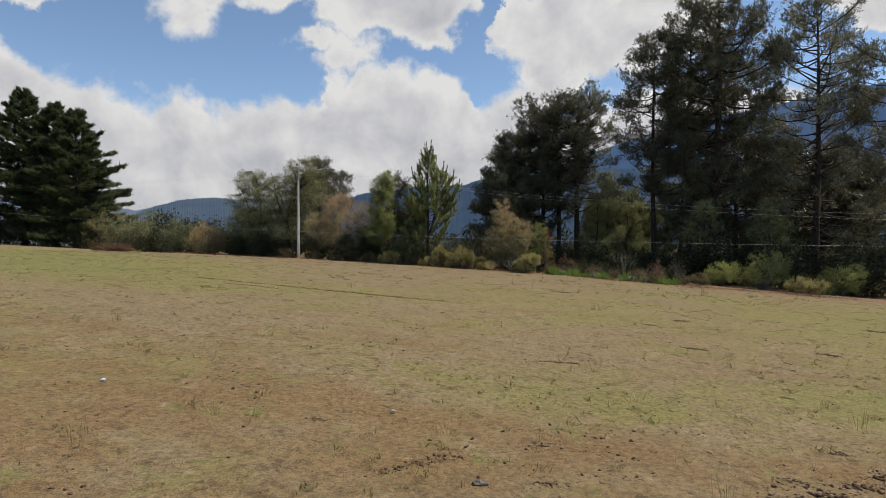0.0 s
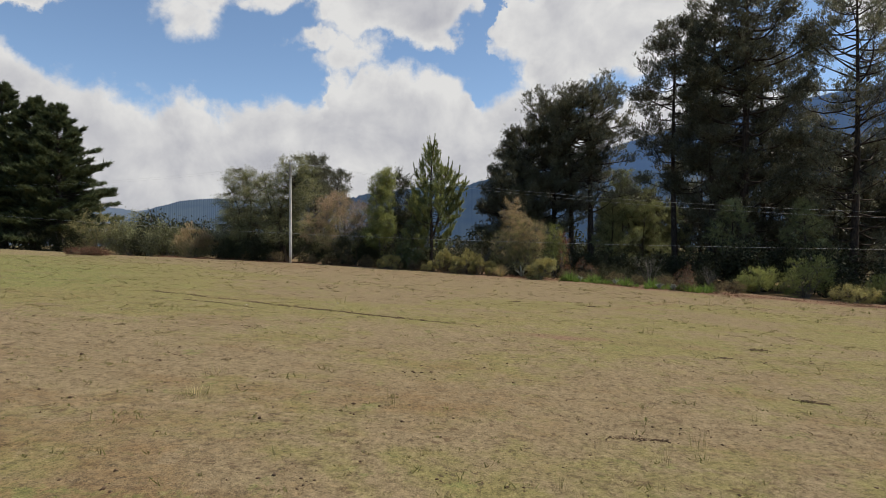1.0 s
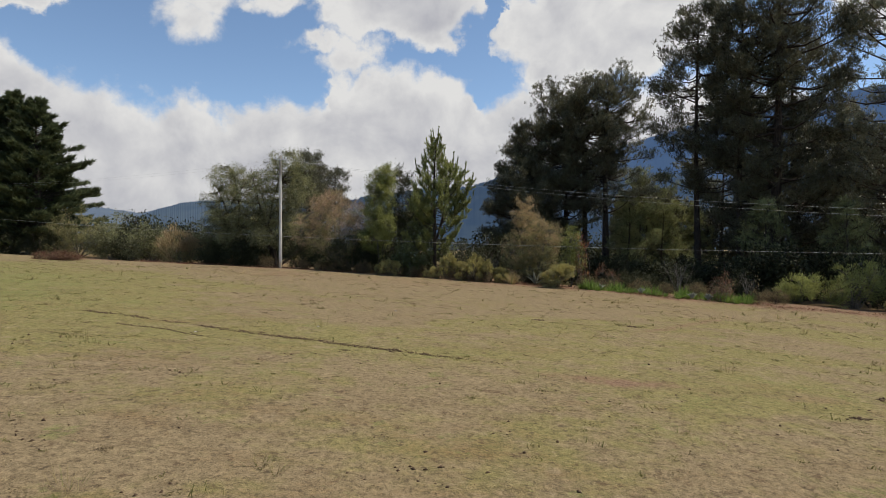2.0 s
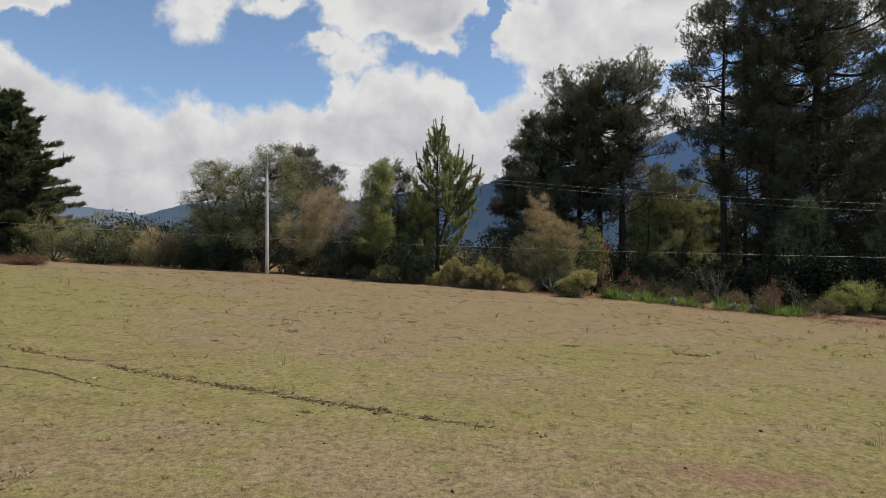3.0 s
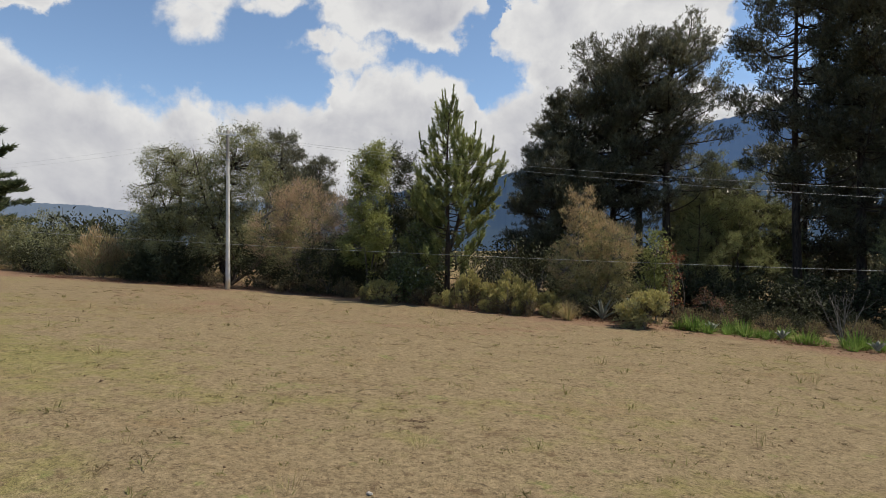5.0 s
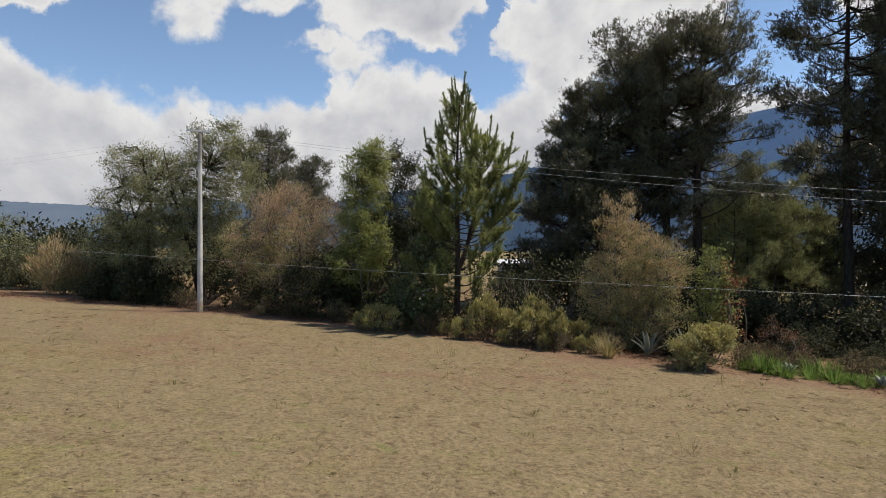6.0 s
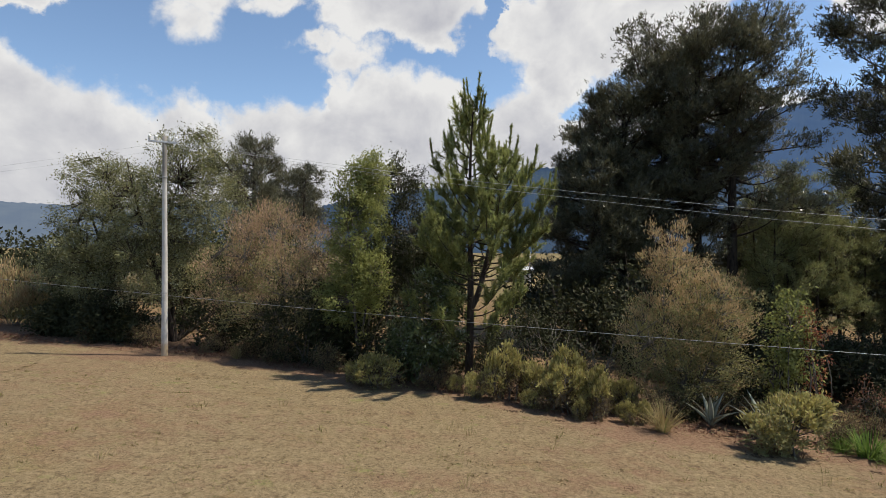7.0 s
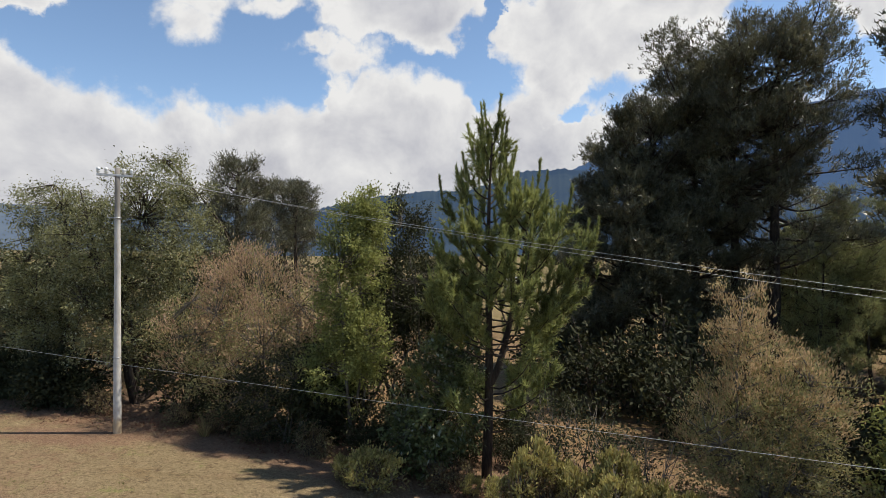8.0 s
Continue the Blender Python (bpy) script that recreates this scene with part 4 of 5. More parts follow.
# hedge towards the cypresses
HEDGE = "olive green hedge bush at the field edge"
for px, py, w, h, mat, seed in ((-34.2, 63.0, 3.0, 4.6, OLIVE, 101), (-30.6, 62.0, 2.0, 3.6, OAK, 102), (-27.8, 60.4, 2.0, 2.8, DARK, 103), (-25.0, 58.0, 2.2, 3.2, OAK, 105), (-31.8, 66.0, 3.0, 4.4, OAK, 106), (-37.4, 62.8, 2.0, 2.6, DARK, 107), (-24.0, 59.5, 2.6, 3.2, DARK, 108), (-15.0, 51.6, 1.5, 1.9, DARK, 110), (-17.6, 52.6, 1.1, 1.5, DARK, 111)):
    leafy("shrub", px, py, ((0, 0, h * 0.5, w * 0.7, w * 0.6, h * 0.48), (w * 0.5, 0, h * 0.36, w * 0.6, w * 0.5, h * 0.36), (-w * 0.5, 0, h * 0.38, w * 0.6, w * 0.5, h * 0.38)), mat, HEDGE, "shrub", seed, clumps=190, per=40, size=(0.155, 0.068), clump=0.42, stems=8, girth=0.05, group="hedge", fill=0.3)
leafy("shrub", -21.6, 55.4, ((0, 0, 1.3, 1.5, 1.0, 1.2), (1.2, 0, 1.0, 0.9, 0.8, 0.95)), OLIVE, "dry tan reed-like shrub in the hedge", "shrub", 104, clumps=160, per=34, size=(0.30, 0.035), clump=0.36, stems=14, girth=0.02, upright=1.2, group="hedge", extra=(TAN, "seed_head_layer", 0.6, (0.28, 0.04), 1.2, 44))

# undergrowth between and behind the trees: fills dark gaps, with shade in its leaf colour
under = leafy("shrub", -10.6, 51.6, ((0, 0, 1.3, 1.5, 1.2, 1.3), (0.9, 0.3, 1.0, 1.1, 1.0, 1.0), (-0.9, 0.2, 1.0, 1.1, 1.0, 1.0)), DARK, "dense undergrowth shrub added to fill dark gaps, leaf colour darkened for shade", "shrub", 121, clumps=100, per=27, size=(0.165, 0.078), clump=0.36, stems=9, girth=0.03, wood=BARK, group="undergrowth", fill=0.25)
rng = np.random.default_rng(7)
# Some of these are added to cover or shade ground that is too bright.
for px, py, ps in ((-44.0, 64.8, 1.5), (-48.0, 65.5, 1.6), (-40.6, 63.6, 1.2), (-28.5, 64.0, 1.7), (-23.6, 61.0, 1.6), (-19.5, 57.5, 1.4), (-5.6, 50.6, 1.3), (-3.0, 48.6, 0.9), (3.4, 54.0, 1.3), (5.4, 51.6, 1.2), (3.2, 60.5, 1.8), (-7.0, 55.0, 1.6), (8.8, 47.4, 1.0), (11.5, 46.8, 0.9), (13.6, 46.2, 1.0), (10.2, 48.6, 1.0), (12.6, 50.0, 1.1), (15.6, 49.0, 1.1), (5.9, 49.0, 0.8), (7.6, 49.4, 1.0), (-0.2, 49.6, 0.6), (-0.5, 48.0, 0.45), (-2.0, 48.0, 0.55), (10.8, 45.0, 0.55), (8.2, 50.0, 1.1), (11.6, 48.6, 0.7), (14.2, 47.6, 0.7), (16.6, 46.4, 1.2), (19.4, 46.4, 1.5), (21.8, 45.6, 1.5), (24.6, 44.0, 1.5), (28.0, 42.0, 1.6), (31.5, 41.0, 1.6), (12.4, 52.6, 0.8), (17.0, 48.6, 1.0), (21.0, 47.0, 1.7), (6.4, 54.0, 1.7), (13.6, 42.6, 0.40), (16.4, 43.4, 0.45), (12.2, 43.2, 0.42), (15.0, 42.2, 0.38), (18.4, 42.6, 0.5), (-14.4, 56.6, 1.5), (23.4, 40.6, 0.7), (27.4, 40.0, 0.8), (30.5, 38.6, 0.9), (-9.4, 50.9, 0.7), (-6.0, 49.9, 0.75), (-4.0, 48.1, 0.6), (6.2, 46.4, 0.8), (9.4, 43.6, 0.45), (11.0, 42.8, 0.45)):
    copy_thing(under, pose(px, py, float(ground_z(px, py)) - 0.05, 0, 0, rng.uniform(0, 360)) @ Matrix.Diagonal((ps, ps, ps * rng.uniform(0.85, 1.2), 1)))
for px, py, seed in ((8.8, 43.4, 131), (13.3, 38.7, 133)):
    leafy("shrub", px, py, ((0, 0, 0.75, 0.6, 0.5, 0.7), (0.4, 0, 0.6, 0.4, 0.4, 0.5)), RUST, "small brownish red twiggy shrub under the pines", "shrub", seed, clumps=46, per=22, size=(0.10, 0.03), clump=0.2, stems=12, girth=0.014, group="twiggy shrubs")


# ---- blades: tussocks, agaves, lush strip, pasture grass ----
def blade_fan(bag, rng, n, length, width, spread, at=(0, 0, 0), foot=0.1, bend=0.5):
    """Arching blades out of one foot, each of three joined pieces."""
    a = rng.uniform(0, 2 * np.pi, n)
    out = np.stack([np.cos(a), np.sin(a), np.zeros(n)], -1)
    ln = length * rng.uniform(0.55, 1.1, (n, 1))
    tilt = spread * rng.random((n, 1)) ** 0.7
    base = np.asarray(at) + out * foot * rng.random((n, 1))
    side = np.cross(out, [0, 0, 1.0]) * width * 0.5
    rows = []
    for k, w in ((0, 1.0), (0.4, 0.9), (0.75, 0.6), (1.0, 0.05)):
        lean = tilt * (1 + bend * k)
        rows.append((base + out * np.sin(lean) * ln * k + np.array([0, 0, 1.0]) * np.cos(lean) * ln * k, side * w))
    v = np.stack([r for c, s in rows for r in (c - s, c + s)], 1)
    q = np.arange(n)[:, None] * 8
    bag.add(v.reshape(-1, 3), np.concatenate([q + np.array(f) for f in ((0, 1, 3), (0, 3, 2), (2, 3, 5), (2, 5, 4), (4, 5, 7), (4, 7, 6))]))


def tussock(x, y, n, length, width, spread, material, label, seed, name="grass_tussock", group="", foot=0.12):
    rng_t = np.random.default_rng(seed)
    bag = Bag()
    blade_fan(bag, rng_t, n, length, width, spread, foot=foot)
    ob = new(name, bag.data(name, material, False))
    ob.matrix_basis = pose(x, y, float(ground_z(x, y)) - 0.01)
    return tagged(ob, label, "grass", group)


tussock(3.25, 42.7, 280, 0.85, 0.014, 0.75, STRAW, "large straw-coloured tussock of arching grass", 141)
tussock(-9.3, 49.1, 120, 0.6, 0.014, 0.7, STRAW, "dry grass tussock beside the bushes", 142)


def agave(x, y, n, length, seed):
    """A rosette of thick, channelled, pointed leaves."""
    rng_a = np.random.default_rng(seed)
    plant = thing("agave", x, y, float(ground_z(x, y)), "grey-green agave rosette with stiff pointed leaves", "plant", "agaves")
    for k in range(n):
        a, lift = k * 2.399, 0.85 + 0.62 * (k / n) + rng_a.normal() * 0.10
        ln = length * rng_a.uniform(0.8, 1.1)
        t = np.linspace(0, 1, 7)
        out = np.array([math.cos(a), math.sin(a), 0])
        side = np.array([-math.sin(a), math.cos(a), 0])
        lean = lift - 0.25 * t
        line = out * (np.cos(lean) * ln * t + 0.05)[:, None] + np.array([0, 0, 1.0]) * (np.sin(lean) * ln * t + 0.12)[:, None]
        w = np.interp(t, (0, 0.25, 0.6, 1), (0.055, 0.075, 0.058, 0.003))[:, None]
        up = np.cross(out, side) * 0.5 + np.array([0, 0, 0.5])
        v = np.stack([line - side * w + up * w * 0.45, line + up * 0.012, line + side * w + up * w * 0.45, line - up * 0.05 * (1 - t)[:, None]], 1).reshape(-1, 3)
        f = []
        for i in range(6):
            for j in range(4):
                p, q = i * 4 + j, i * 4 + (j + 1) % 4
                f += [(p, q, q + 4), (p, q + 4, p + 4)]
        bag = Bag()
        bag.add(v, f)
        bag.part("leaf", AGAVE, plant)


agave(4.7, 43.4, 9, 0.80, 151)
agave(5.75, 42.8, 10, 1.0, 152)
for k, (px, py) in enumerate(((8.0, 41.4), (9.9, 40.4), (12.0, 38.9), (12.7, 38.6))):
    agave(px, py, 8, 0.30, 153 + k)


def bare_shrub(x, y, height, seed):
    """A leafless shrub: thin grey stems that fork upwards."""
    rng_b = np.random.default_rng(seed)
    bag = Bag()
    for k in range(9):
        a = rng_b.uniform(0, 2 * np.pi)
        out = np.array([math.cos(a), math.sin(a), 0]) * rng_b.uniform(0.1, 0.45)
        ln = height * rng_b.uniform(0.6, 1.0)
        pts = curve_points((0, 0, -0.05), out * ln + np.array([0, 0, ln]), rng_b.normal(size=3) * 0.06, 7)
        tube(bag, pts, np.linspace(0.018, 0.005, 7), 5)
        for q in range(7):
            p = pts[rng_b.integers(2, 6)]
            d = out * rng_b.uniform(0.5, 2) + rng_b.normal(size=3) * 0.35 + np.array([0, 0, 0.8])
            tube(bag, curve_points(p, p + d * rng_b.uniform(0.2, 0.5), rng_b.normal(size=3) * 0.03, 4), np.linspace(0.008, 0.003, 4), 4)
    ob = new("bare_shrub", bag.data("bare_shrub", TWIG, False))
    ob.matrix_basis = pose(x, y, float(ground_z(x, y)))
    tagged(ob, "leafless grey twiggy shrub behind the green border", "shrub", "bare shrubs")


bare_shrub(12.0, 40.6, 2.0, 157)
bare_shrub(2.2, 45.0, 1.9, 158)
bare_shrub(15.2, 39.6, 1.5, 159)


def lush_strip():
    """Clumps of strap-leaved green plants along the trees."""
    rng_l = np.random.default_rng(161)
    bag = Bag()
    blade_fan(bag, rng_l, 90, 0.55, 0.022, 0.95, foot=0.16)
    me = bag.data("clump_of_blades", LUSH, False)
    first = None
    for k in range(58):
        x = 6.9 + 8.0 * (k + rng_l.random()) / 58
        y = float(edge_y(x)) + 0.45 + 1.2 * rng_l.random() ** 1.4 + 0.25 * math.sin(x * 3.1)
        if first is None:
            first = tagged(new("strap_leaf_plant", me), "clump of lush green strap leaves beside the field", "plant", "green border")
            ob = first
        else:
            ob = copy_thing(first, pose(0, 0, 0))
        s = rng_l.uniform(0.40, 0.85) + 0.55 * max(0.0, math.sin(x * 4.3 + 1.0))
        ob.matrix_basis = pose(x, y, float(ground_z(x, y)) - 0.01, 0, 0, rng_l.uniform(0, 360)) @ Matrix.Scale(s, 4)


lush_strip()


def pasture_grass():
    """Short dry blades all over the pasture."""
    rng_g = np.random.default_rng(171)
    n = 115000
    y = 3.5 + 44 * rng_g.random(n) ** 0.95
    x = (rng_g.random(n) * 2 - 1) * np.minimum(7 + 0.75 * y, 25) - 0.02 * y
    keep = (y < edge_y(x) + 0.4) & (wavy(x, y, 1.3, 8) + 0.5 * wavy(x, y, 4.0, 9) + rng_g.normal(size=n) * 0.35 > -0.25)
    x, y = x[keep], y[keep]
    hubs = rng_g.integers(0, len(x), len(x) // 34)
    pick = rng_g.random(len(x)) < 0.5
    home = hubs[rng_g.integers(0, len(hubs), len(x))]
    spread = rng_g.normal(size=(len(x), 2)) * 0.055
    x, y = np.where(pick, x[home] + spread[:, 0], x), np.where(pick, y[home] + spread[:, 1], y)
    at = np.stack([x, y, ground_z(x, y) + 0.025 * wavy(x, y, 1.6, 1) + 0.05 * wavy(x, y, 0.4, 2) - 0.004], -1)
    bag = Bag()
    size = np.where(pick, 1.15, 0.6)[:, None] * 0.036 * (1 + 0.6 * np.clip(wavy(x, y, 0.7, 10) * 2, -0.6, 1))[:, None]
    for k in range(2):
        p = at + rng_g.normal(size=at.shape) * [0.02, 0.02, 0]
        d = unit(rng_g.normal(size=at.shape) * [1.0, 1.0, 0.3] + [0, 0, 0.6])
        side = unit(np.cross(d, rng_g.normal(size=d.shape))) * 0.005
        tip = p + d * size * rng_g.uniform(0.5, 1.3, (len(p), 1))
        bag.add(np.stack([p - side, p + side, tip], 1).reshape(-1, 3), np.arange(len(p) * 3).reshape(-1, 3))
    me = bag.data("pasture_grass", BLADES, False)
    add_tones(me, np.concatenate(bag.v))
    tagged(new("pasture_grass", me), "short dry grass blades all over the pasture", "grass", kind="stuff")


pasture_grass()


def grass_tufts():
    """Taller, duller tufts left standing in the grazed pasture."""
    rng_t = np.random.default_rng(173)
    n = 5200
    y = 4 + 42 * rng_t.random(n) ** 0.9
    x = (rng_t.random(n) * 2 - 1) * np.minimum(6 + 0.75 * y, 25)
    keep = (y < edge_y(x) - 0.2) & (wavy(x, y, 0.6, 21) + 0.6 * wavy(x, y, 2.2, 22) + 0.35 * rng_t.normal(size=n) > 0.12)
    x, y = x[keep], y[keep]
    at = np.repeat(np.stack([x, y, ground_z(x, y) + 0.025 * wavy(x, y, 1.6, 1) + 0.05 * wavy(x, y, 0.4, 2) - 0.004], -1), 12, 0)
    size = np.repeat(0.035 + 0.085 * rng_t.random(len(x)) ** 2.5, 12)[:, None]
    p = at + rng_t.normal(size=at.shape) * size * [0.9, 0.55, 0]
    d = unit(rng_t.normal(size=at.shape) * [0.6, 0.6, 0.2] + [0, 0, 0.8])
    side = unit(np.cross(d, rng_t.normal(size=d.shape))) * 0.006
    bag = Bag()
    bag.add(np.stack([p - side, p + side, p + d * size * rng_t.uniform(0.6, 1.3, (len(p), 1))], 1).reshape(-1, 3), np.arange(len(p) * 3).reshape(-1, 3))
    tagged(new("grass_tufts", bag.data("grass_tufts", WEED, False)), "dull green tufts left standing in the grazed pasture", "grass", kind="stuff")


grass_tufts()


def leaf_litter():
    """Dead leaves and stalks along the foot of the bushes."""
    rng_d = np.random.default_rng(175)
    n = 16000
    x = rng_d.uniform(-24, 24, n)
    y = edge_y(x) + rng_d.normal(size=n) * 0.45 + 0.35
    at = np.stack([x, y, ground_z(x, y) + 0.025 * wavy(x, y, 1.6, 1) + 0.05 * wavy(x, y, 0.4, 2) + rng_d.random(n) ** 3 * 0.12], -1)
    keep = wavy(x, y, 1.1, 12) + 0.3 * rng_d.normal(size=n) > -0.05
    bag = Bag()
    leaves(bag, rng_d, at[keep], rng_d.normal(size=(n, 3))[keep] * [1, 1, 0.35] + [0, 0, 0.15], 0.13, 0.035, np.tile([0.0, 0, 1], (keep.sum(), 1)))
    tagged(new("leaf_litter", bag.data("leaf_litter", RUST, False)), "reddish brown dead leaves and stalks under the bushes", "litter", kind="stuff")


leaf_litter()


def weeds():
    """Small green weeds and dry tufts standing out of the short grass."""
    rng_w = np.random.default_rng(181)
    meshes = []
    for k, (mat, n, ln, wd, sp) in enumerate(((WEED, 26, 0.15, 0.015, 1.2), (STRAW, 22, 0.24, 0.007, 0.7), (WEED, 28, 0.12, 0.016, 1.4), (WEED, 18, 0.36, 0.006, 0.35))):
        bag = Bag()
        blade_fan(bag, rng_w, n, ln, wd, sp, foot=0.22)
        meshes.append(bag.data("tuft", mat, False))
    names = (("weed", "small dull green weed in the short grass"), ("dry_tuft", "dry straw-coloured tuft in the pasture"), ("weed", "flat green weed rosette in the pasture"), ("weed", "upright thin green weed stalks in the pasture"))
    for k in range(460):
        y = 4 + 41 * rng_w.random() if k < 190 else 4.5 + 8 * rng_w.random() if k < 300 else 26 + 18 * rng_w.random()
        x = (rng_w.random() * 2 - 1) * min(6 + 0.7 * y, 24)
        if y > edge_y(x) - 0.3:
            continue
        c = int(rng_w.choice(4, p=(0.4, 0.2, 0.25, 0.15))) if k < 300 else int(rng_w.choice(3, p=(0.35, 0.35, 0.3)))
        ob = tagged(new(names[c][0], meshes[c]), names[c][1], "weed", "pasture weeds")
        s = rng_w.uniform(0.35, 0.95) * (1.4 if k >= 300 else 1.0)
        ob.matrix_basis = pose(x, y, float(ground_z(x, y)), 0, 0, rng_w.uniform(0, 360)) @ Matrix.Scale(s, 4)


weeds()


# ---- ruts and clods ----
def crumbs(bag, rng_r, x, y, size):
    """Lumps of earth: uneven eight-sided stones half sunk in the ground."""
    n = len(x)
    z = ground_z(x, y) + 0.025 * wavy(x, y, 1.6, 1) + 0.05 * wavy(x, y, 0.4, 2)
    corner = np.array([(1, 0, 0), (0, 1, 0), (-1, 0, 0), (0, -1, 0), (0.1, 0.1, 0.75), (0, 0, -0.5)], float)
    a = rng_r.uniform(0, 2 * np.pi, n)
    v = corner[None] * rng_r.uniform(0.55, 1.35, (n, 6, 1)) + rng_r.normal(size=(n, 6, 3)) * 0.14
    c, d = np.cos(a)[:, None], np.sin(a)[:, None]
    v = np.stack([v[..., 0] * c - v[..., 1] * d, v[..., 0] * d + v[..., 1] * c, v[..., 2]], -1) * size[:, None, None]
    v = v + np.stack([x, y, z + 0.1 * size], -1)[:, None]
    k = np.arange(n)[:, None] * 6
    bag.add(v.reshape(-1, 3), np.concatenate([k + np.array(f) for f in ((0, 1, 4), (1, 2, 4), (2, 3, 4), (3, 0, 4), (1, 0, 5), (2, 1, 5), (3, 2, 5), (0, 3, 5))]))


def rut(points, width, seed, dense=420):
    """Earth turned up by a wheel: a broken row of crumbs and clods."""
    rng_r = np.random.default_rng(seed)
    xs, ys = zip(*points)
    run = np.r_[0, np.cumsum(np.hypot(np.diff(xs), np.diff(ys)))]
    s = rng_r.uniform(0, run[-1], int(run[-1] * dense))
    s = s[wavy(s, s * 0.3, 2.4, seed) + 0.35 * wavy(s, s * 0.2, 9.0, seed + 1) + 0.30 * rng_r.normal(size=len(s)) > 0.02]
    x, y = np.interp(s, run, xs), np.interp(s, run, ys) + 0.05 * np.sin(s * 1.1) + 0.03 * np.sin(s * 3.7 + seed)
    off = rng_r.normal(size=(2, len(s))) * width * 0.6
    bag = Bag()
    crumbs(bag, rng_r, x + off[0], y + off[1], (0.007 + 0.026 * rng_r.random(len(s)) ** 7) * (0.7 + 3.0 * width))
    tagged(new("rut", bag.data("rut", SOIL, False)), "wheel rut of dark turned soil across the pasture", "rut", kind="structure")


rut(((-9.2, 22.6), (-6.4, 21.65), (-4.5, 20.9), (-2.95, 20.3), (-1.67, 19.9), (-0.88, 19.7), (1.2, 19.2)), 0.10, 191, 430)
rut(((-7.5, 21.1), (-5.33, 20.2), (-3.77, 19.6), (-2.6, 19.1)), 0.035, 192)
rut(((3.0, 5.8), (3.61, 6.1), (4.13, 6.2), (4.9, 6.6), (5.8, 6.8)), 0.14, 193)
rut(((-0.5, 5.9), (0.21, 6.34), (0.84, 6.73), (1.5, 7.05)), 0.07, 194)
rut(((1.6, 11.35), (2.0, 11.45), (2.7, 11.45)), 0.06, 195)
rut(((5.4, 13.9), (6.3, 13.95)), 0.05, 196)



def scattered_crumbs():
    """Loose earth in worn patches all over the pasture."""
    rng_s = np.random.default_rng(205)
    n = 60000
    y = 4 + 38 * rng_s.random(n) ** 1.7
    x = (rng_s.random(n) * 2 - 1) * np.minimum(6 + 0.72 * y, 23)
    keep = (y < edge_y(x) - 0.2) & (wavy(x, y, 2.2, 15) + 0.7 * wavy(x * 0.4, y, 5.0, 16) + 0.38 * rng_s.normal(size=n) > 0.62)
    x, y = x[keep], y[keep]
    bag = Bag()
    crumbs(bag, rng_s, x, y, 0.007 + 0.024 * rng_s.random(len(x)) ** 4)
    tagged(new("soil_crumbs", bag.data("soil_crumbs", SOIL, False)), "loose dark soil crumbs in worn patches of pasture", "soil", kind="stuff")


scattered_crumbs()


def clod(x, y, size, material, label, name, seed, category):
    """A lump: an icosphere roughened and flattened."""
    rng_c = np.random.default_rng(seed)
    bm = bmesh.new()
    bmesh.ops.create_icosphere(bm, subdivisions=2, radius=1.0)
    off = Vector(rng_c.normal(size=3) * 5)
    for v in bm.verts:
        v.co *= 1 + 0.55 * noise.noise(v.co * 1.7 + off)
        v.co = Vector((v.co.x * size * 1.1, v.co.y * size * 0.7, v.co.z * size * 0.42))
    me = bpy.data.meshes.new(name)
    bm.to_mesh(me)
    bm.free()
    me.materials.append(material)
    ob = new(name, me)
    ob.matrix_basis = pose(x, y, float(ground_z(x, y)) + size * 0.12, 0, 0, rng_c.uniform(0, 360))
    tagged(ob, label, category, "clods in the pasture" if category == "clod" else "")


def heap(bag, x, y, size, seed):
    """A small heap of broken earth lying in the grass."""
    rng_h = np.random.default_rng(seed)
    off = rng_h.normal(size=(2, 110)) * [[size * 1.1], [size * 0.55]]
    crumbs(bag, rng_h, x + off[0], y + off[1], size * (0.06 + 0.28 * rng_h.random(110) ** 4))


heaps = Bag()
for k, (px, py, ps) in enumerate(((5.76, 13.9, 0.10), (5.95, 13.8, 0.07), (9.08, 14.2, 0.12), (5.83, 17.0, 0.10), (7.19, 18.3, 0.12), (13.8, 19.4, 0.14), (-1.41, 7.33, 0.06), (4.84, 7.33, 0.06), (1.14, 5.88, 0.07), (-2.9, 23.4, 0.05), (2.35, 26.2, 0.09), (5.1, 25.9, 0.13), (-1.6, 28.8, 0.06), (-1.5, 28.5, 0.05), (-2.3, 19.6, 0.05), (3.4, 5.9, 0.11), (4.0, 6.05, 0.13), (4.5, 6.35, 0.10), (5.2, 6.6, 0.12), (3.8, 6.4, 0.07), (8.6, 40.0, 0.10), (6.9, 40.6, 0.08), (4.9, 41.3, 0.12), (-0.2, 43.9, 0.10), (0.8, 43.2, 0.08))):
    heap(heaps, px, py, ps, 200 + k)
tagged(new("clods", heaps.data("clods", SOIL, False)), "crumbling heaps of dark dry soil on the grass", "soil", kind="stuff")
clod(0.47, 5.77, 0.07, TWIG, "short weathered piece of wood on the grass", "wood_scrap", 230, "wood")
for k, (px, py) in enumerate(((-0.52, 7.78), (-1.9, 26.2), (-5.6, 20.6), (-3.4, 22.3), (-9.0, 13.5), (2.6, 16.4))):
    clod(px, py, 0.035, STONE, "small pale stone in the short grass", "stone", 240 + k, "stone")
clod(-4.51, 8.25, 0.045, PLASTIC, "small crumpled scrap of pale blue plastic on the grass", "litter", 250, "litter")


# ---- pole and wires ----
POLE = (-11.7, 48.86)


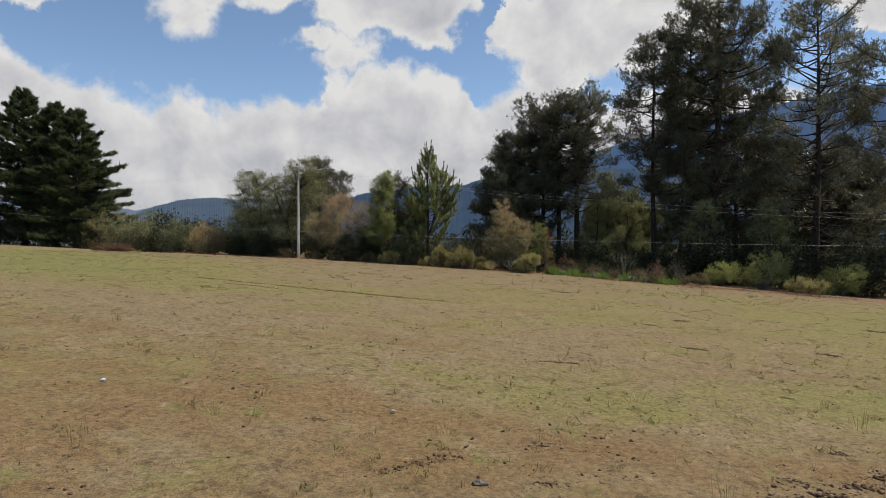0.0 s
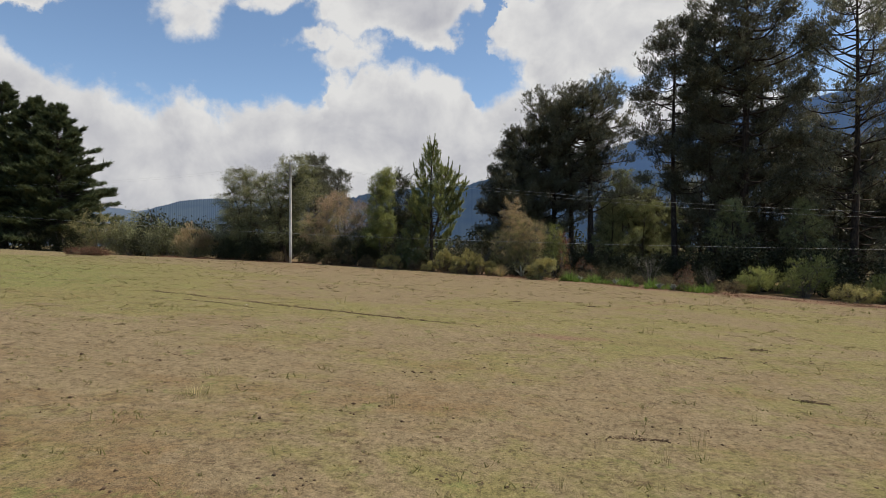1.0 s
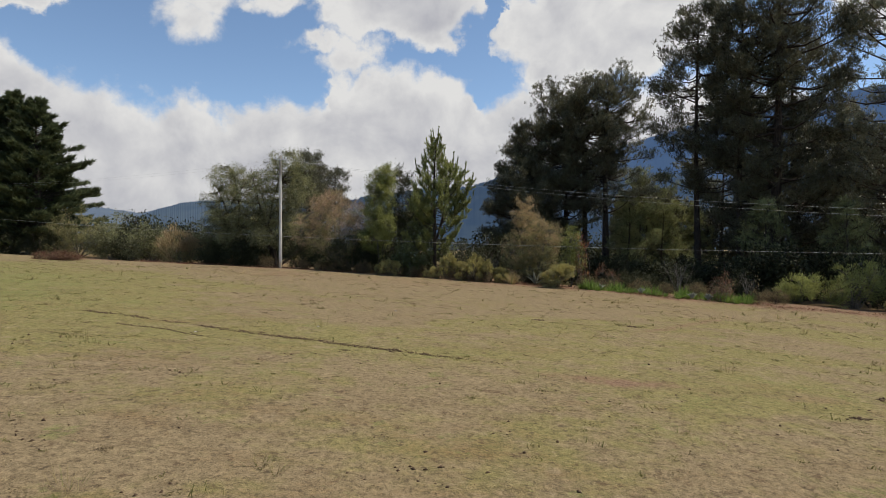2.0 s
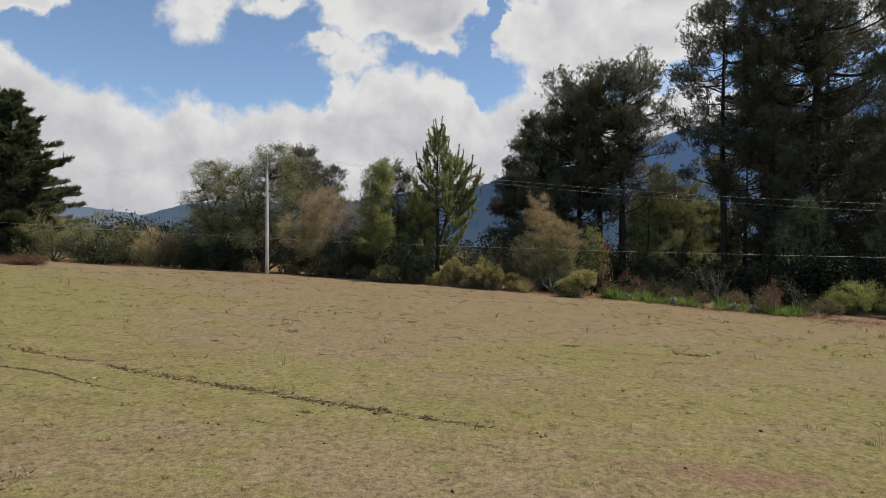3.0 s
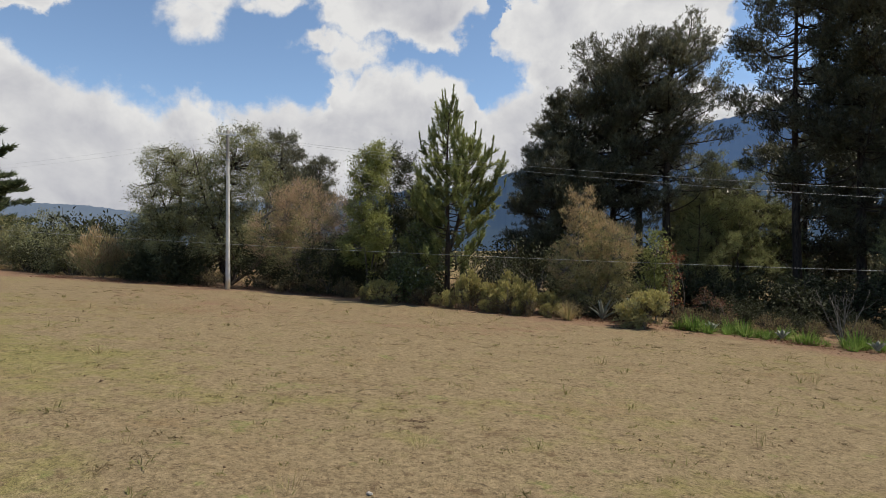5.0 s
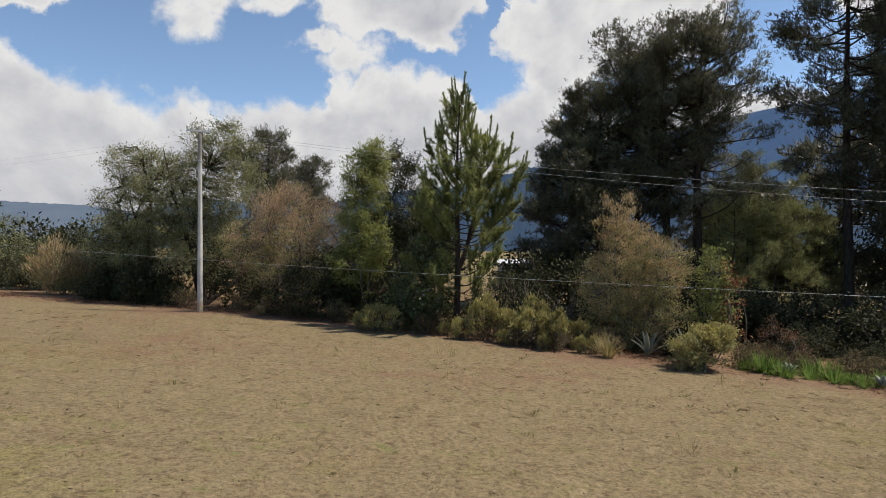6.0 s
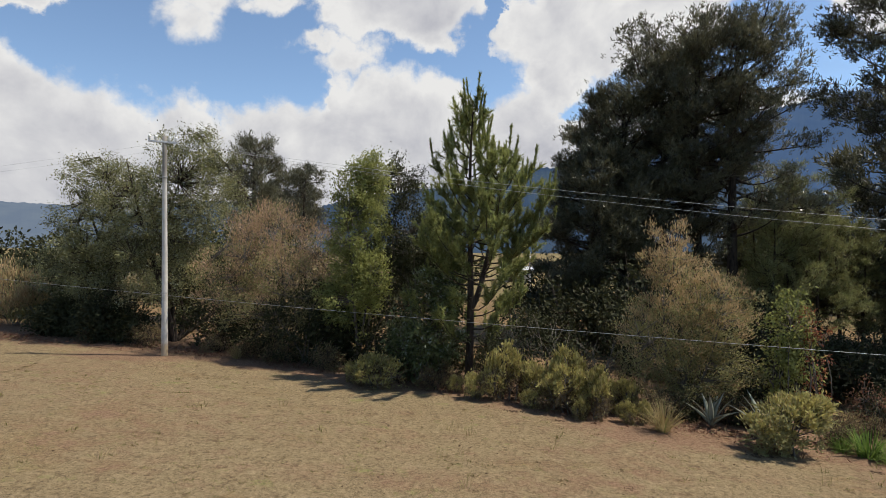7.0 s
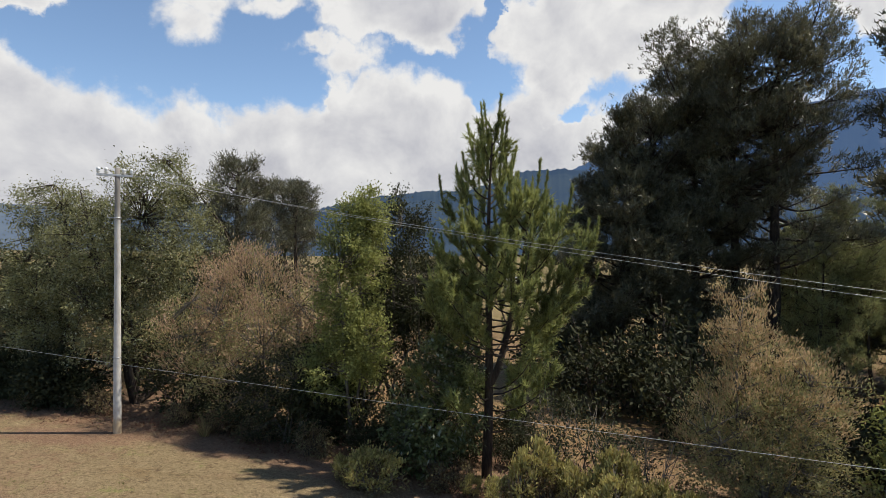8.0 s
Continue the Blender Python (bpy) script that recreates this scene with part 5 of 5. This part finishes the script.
def utility_pole():
    z = float(ground_z(*POLE))
    pole = thing("utility_pole", POLE[0], POLE[1], z, "tapered concrete utility pole with a steel crossarm", "utility pole")
    bag = Bag()
    t = np.linspace(0, 1, 16)
    tube(bag, np.stack([0.02 * t, 0 * t, -0.3 + (8.76 - z + 0.3) * t], -1), 0.112 - 0.042 * t, 14)
    bag.part("shaft", CONCRETE, pole)
    top = 8.76 - z
    arm_way = np.array([0.80, 0.60, 0.0])
    bm = bmesh.new()
    bmesh.ops.create_cube(bm, size=1.0, matrix=Matrix.Translation((0, -0.09, top - 0.22)) @ Matrix.Rotation(math.atan2(0.6, 0.8), 4, "Z") @ Matrix.Diagonal((0.92, 0.06, 0.07, 1)))
    bmesh.ops.bevel(bm, geom=bm.edges, offset=0.008, segments=1, affect="EDGES")
    arm = part("crossarm", bm, STEEL, pole)
    for s in (-0.42, -0.22, 0.22, 0.42):
        c = arm_way * s + np.array([0, -0.09, top - 0.18])
        ins = Bag()
        tube(ins, c + np.array([[0, 0, 0], [0, 0, 0.03], [0, 0, 0.05], [0, 0, 0.09], [0, 0, 0.10], [0, 0, 0.15], [0, 0, 0.17]]), (0.02, 0.045, 0.06, 0.035, 0.055, 0.04, 0.01), 10)
        ins.part("insulator", PORCELAIN, arm, "white porcelain insulator")
    band = Bag()
    a = np.linspace(0, 2 * np.pi, 13)
    tube(band, np.stack([0.085 * np.cos(a) + 0.015, 0.085 * np.sin(a), np.full(13, 6.15)], -1), np.full(13, 0.022), 6)
    tube(band, np.array([[-0.08, -0.05, 6.15], [-0.2, -0.1, 6.16], [-0.22, -0.1, 6.24]]), (0.018, 0.018, 0.01), 5)
    band.part("band", STEEL, pole, "steel clamp band")
    low = Bag()
    tube(low, np.stack([0.105 * np.cos(a), 0.105 * np.sin(a), np.full(13, 3.37 - z)], -1), np.full(13, 0.012), 5)
    low.part("band", STEEL, pole)


utility_pole()


def wire(name, y0, m, z0, n, q, x0, x1, label, radius=0.0037):
    x = np.linspace(x0, x1, 60)
    bag = Bag()
    tube(bag, np.stack([x, y0 + m * x, z0 + n * x + q * x * x], -1), np.full(60, radius), 5)
    tagged(new(name, bag.data(name, WIRE)), label, "wire", "overhead wires")


wire("overhead_wire", 43.58, -0.4618, 6.523, -0.1555, 0.0021, -11.7, 44, "thin pale power wire running from the pole's crossarm")
wire("overhead_wire", 44.457, -0.4511, 6.459, -0.1645, 0.0022, -11.3, 44, "thin pale power wire running from the pole's crossarm")
wire("overhead_wire", 44.018, -0.3551, 2.884, -0.0359, 0.0005, -46, 44, "thin pale cable slung low along the trees", 0.0045)
wire("overhead_wire", 43.3, -0.4618, 9.19, 0.0731, 0.0012, -60, -12.1, "thin power wire running away from the pole", 0.0025)
wire("overhead_wire", 44.2, -0.4618, 9.15, 0.0731, 0.0012, -60, -11.3, "thin power wire running away from the pole", 0.0025)


def box(bm, cx, cy, cz, sx, sy, sz):
    bmesh.ops.create_cube(bm, size=1.0, matrix=Matrix.Translation((cx, cy, cz)) @ Matrix.Diagonal((sx, sy, sz, 1)))


def far_shed(x, y, w, d, h):
    """A low shed across the valley: walls, pitched sheet roof, door."""
    shed = thing("shed", x, y, float(ground_z(x, y)), "low pale shed with a white sheet roof far behind the trees", "shed")
    bm = bmesh.new()
    box(bm, 0, 0, h / 2, w, d, h)
    part("wall", bm, PLASTER, shed)
    bm = bmesh.new()
    for s in (-1, 1):
        bmesh.ops.create_cube(bm, size=1.0, matrix=Matrix.Translation((0, s * d * 0.27, h + 0.45)) @ Matrix.Rotation(-s * 0.26, 4, "X") @ Matrix.Diagonal((w + 0.8, d * 0.6, 0.08, 1)))
    part("roof", bm, WHITE, shed)
    bm = bmesh.new()
    box(bm, -w * 0.2, -d / 2 - 0.03, 1.0, 0.9, 0.06, 2.0)
    part("door", bm, SOIL, shed, "dark door")


far_shed(10.6, 143.0, 5.5, 4.5, 2.2)


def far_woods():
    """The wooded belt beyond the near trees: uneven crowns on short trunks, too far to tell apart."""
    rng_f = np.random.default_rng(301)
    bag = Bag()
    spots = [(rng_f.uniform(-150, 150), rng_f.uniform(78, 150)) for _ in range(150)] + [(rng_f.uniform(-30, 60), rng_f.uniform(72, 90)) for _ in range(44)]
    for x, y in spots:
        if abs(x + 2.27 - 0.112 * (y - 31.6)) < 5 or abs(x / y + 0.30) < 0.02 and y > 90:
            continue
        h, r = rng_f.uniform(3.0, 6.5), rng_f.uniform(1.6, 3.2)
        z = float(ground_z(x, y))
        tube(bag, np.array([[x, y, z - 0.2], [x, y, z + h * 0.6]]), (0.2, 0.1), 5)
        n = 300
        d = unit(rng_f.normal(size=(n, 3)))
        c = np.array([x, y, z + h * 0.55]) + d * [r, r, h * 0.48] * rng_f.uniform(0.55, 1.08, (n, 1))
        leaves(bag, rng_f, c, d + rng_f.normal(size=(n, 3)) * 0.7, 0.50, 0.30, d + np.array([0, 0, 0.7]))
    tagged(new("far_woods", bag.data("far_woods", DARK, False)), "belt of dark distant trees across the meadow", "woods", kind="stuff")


far_woods()


def far_post(x, y, top):
    """A slim concrete post beyond the bushes."""
    z = float(ground_z(x, y))
    bag = Bag()
    t = np.linspace(0, 1, 6)
    tube(bag, np.stack([0 * t, 0 * t, -0.3 + (top - z + 0.3) * t], -1), 0.09 - 0.03 * t, 8)
    ob = new("post", bag.data("post", CONCRETE, False))
    ob.matrix_basis = pose(x, y, z)
    tagged(ob, "slim pale concrete post standing beyond the bushes", "post")


far_post(4.5, 76.5, 4.4)
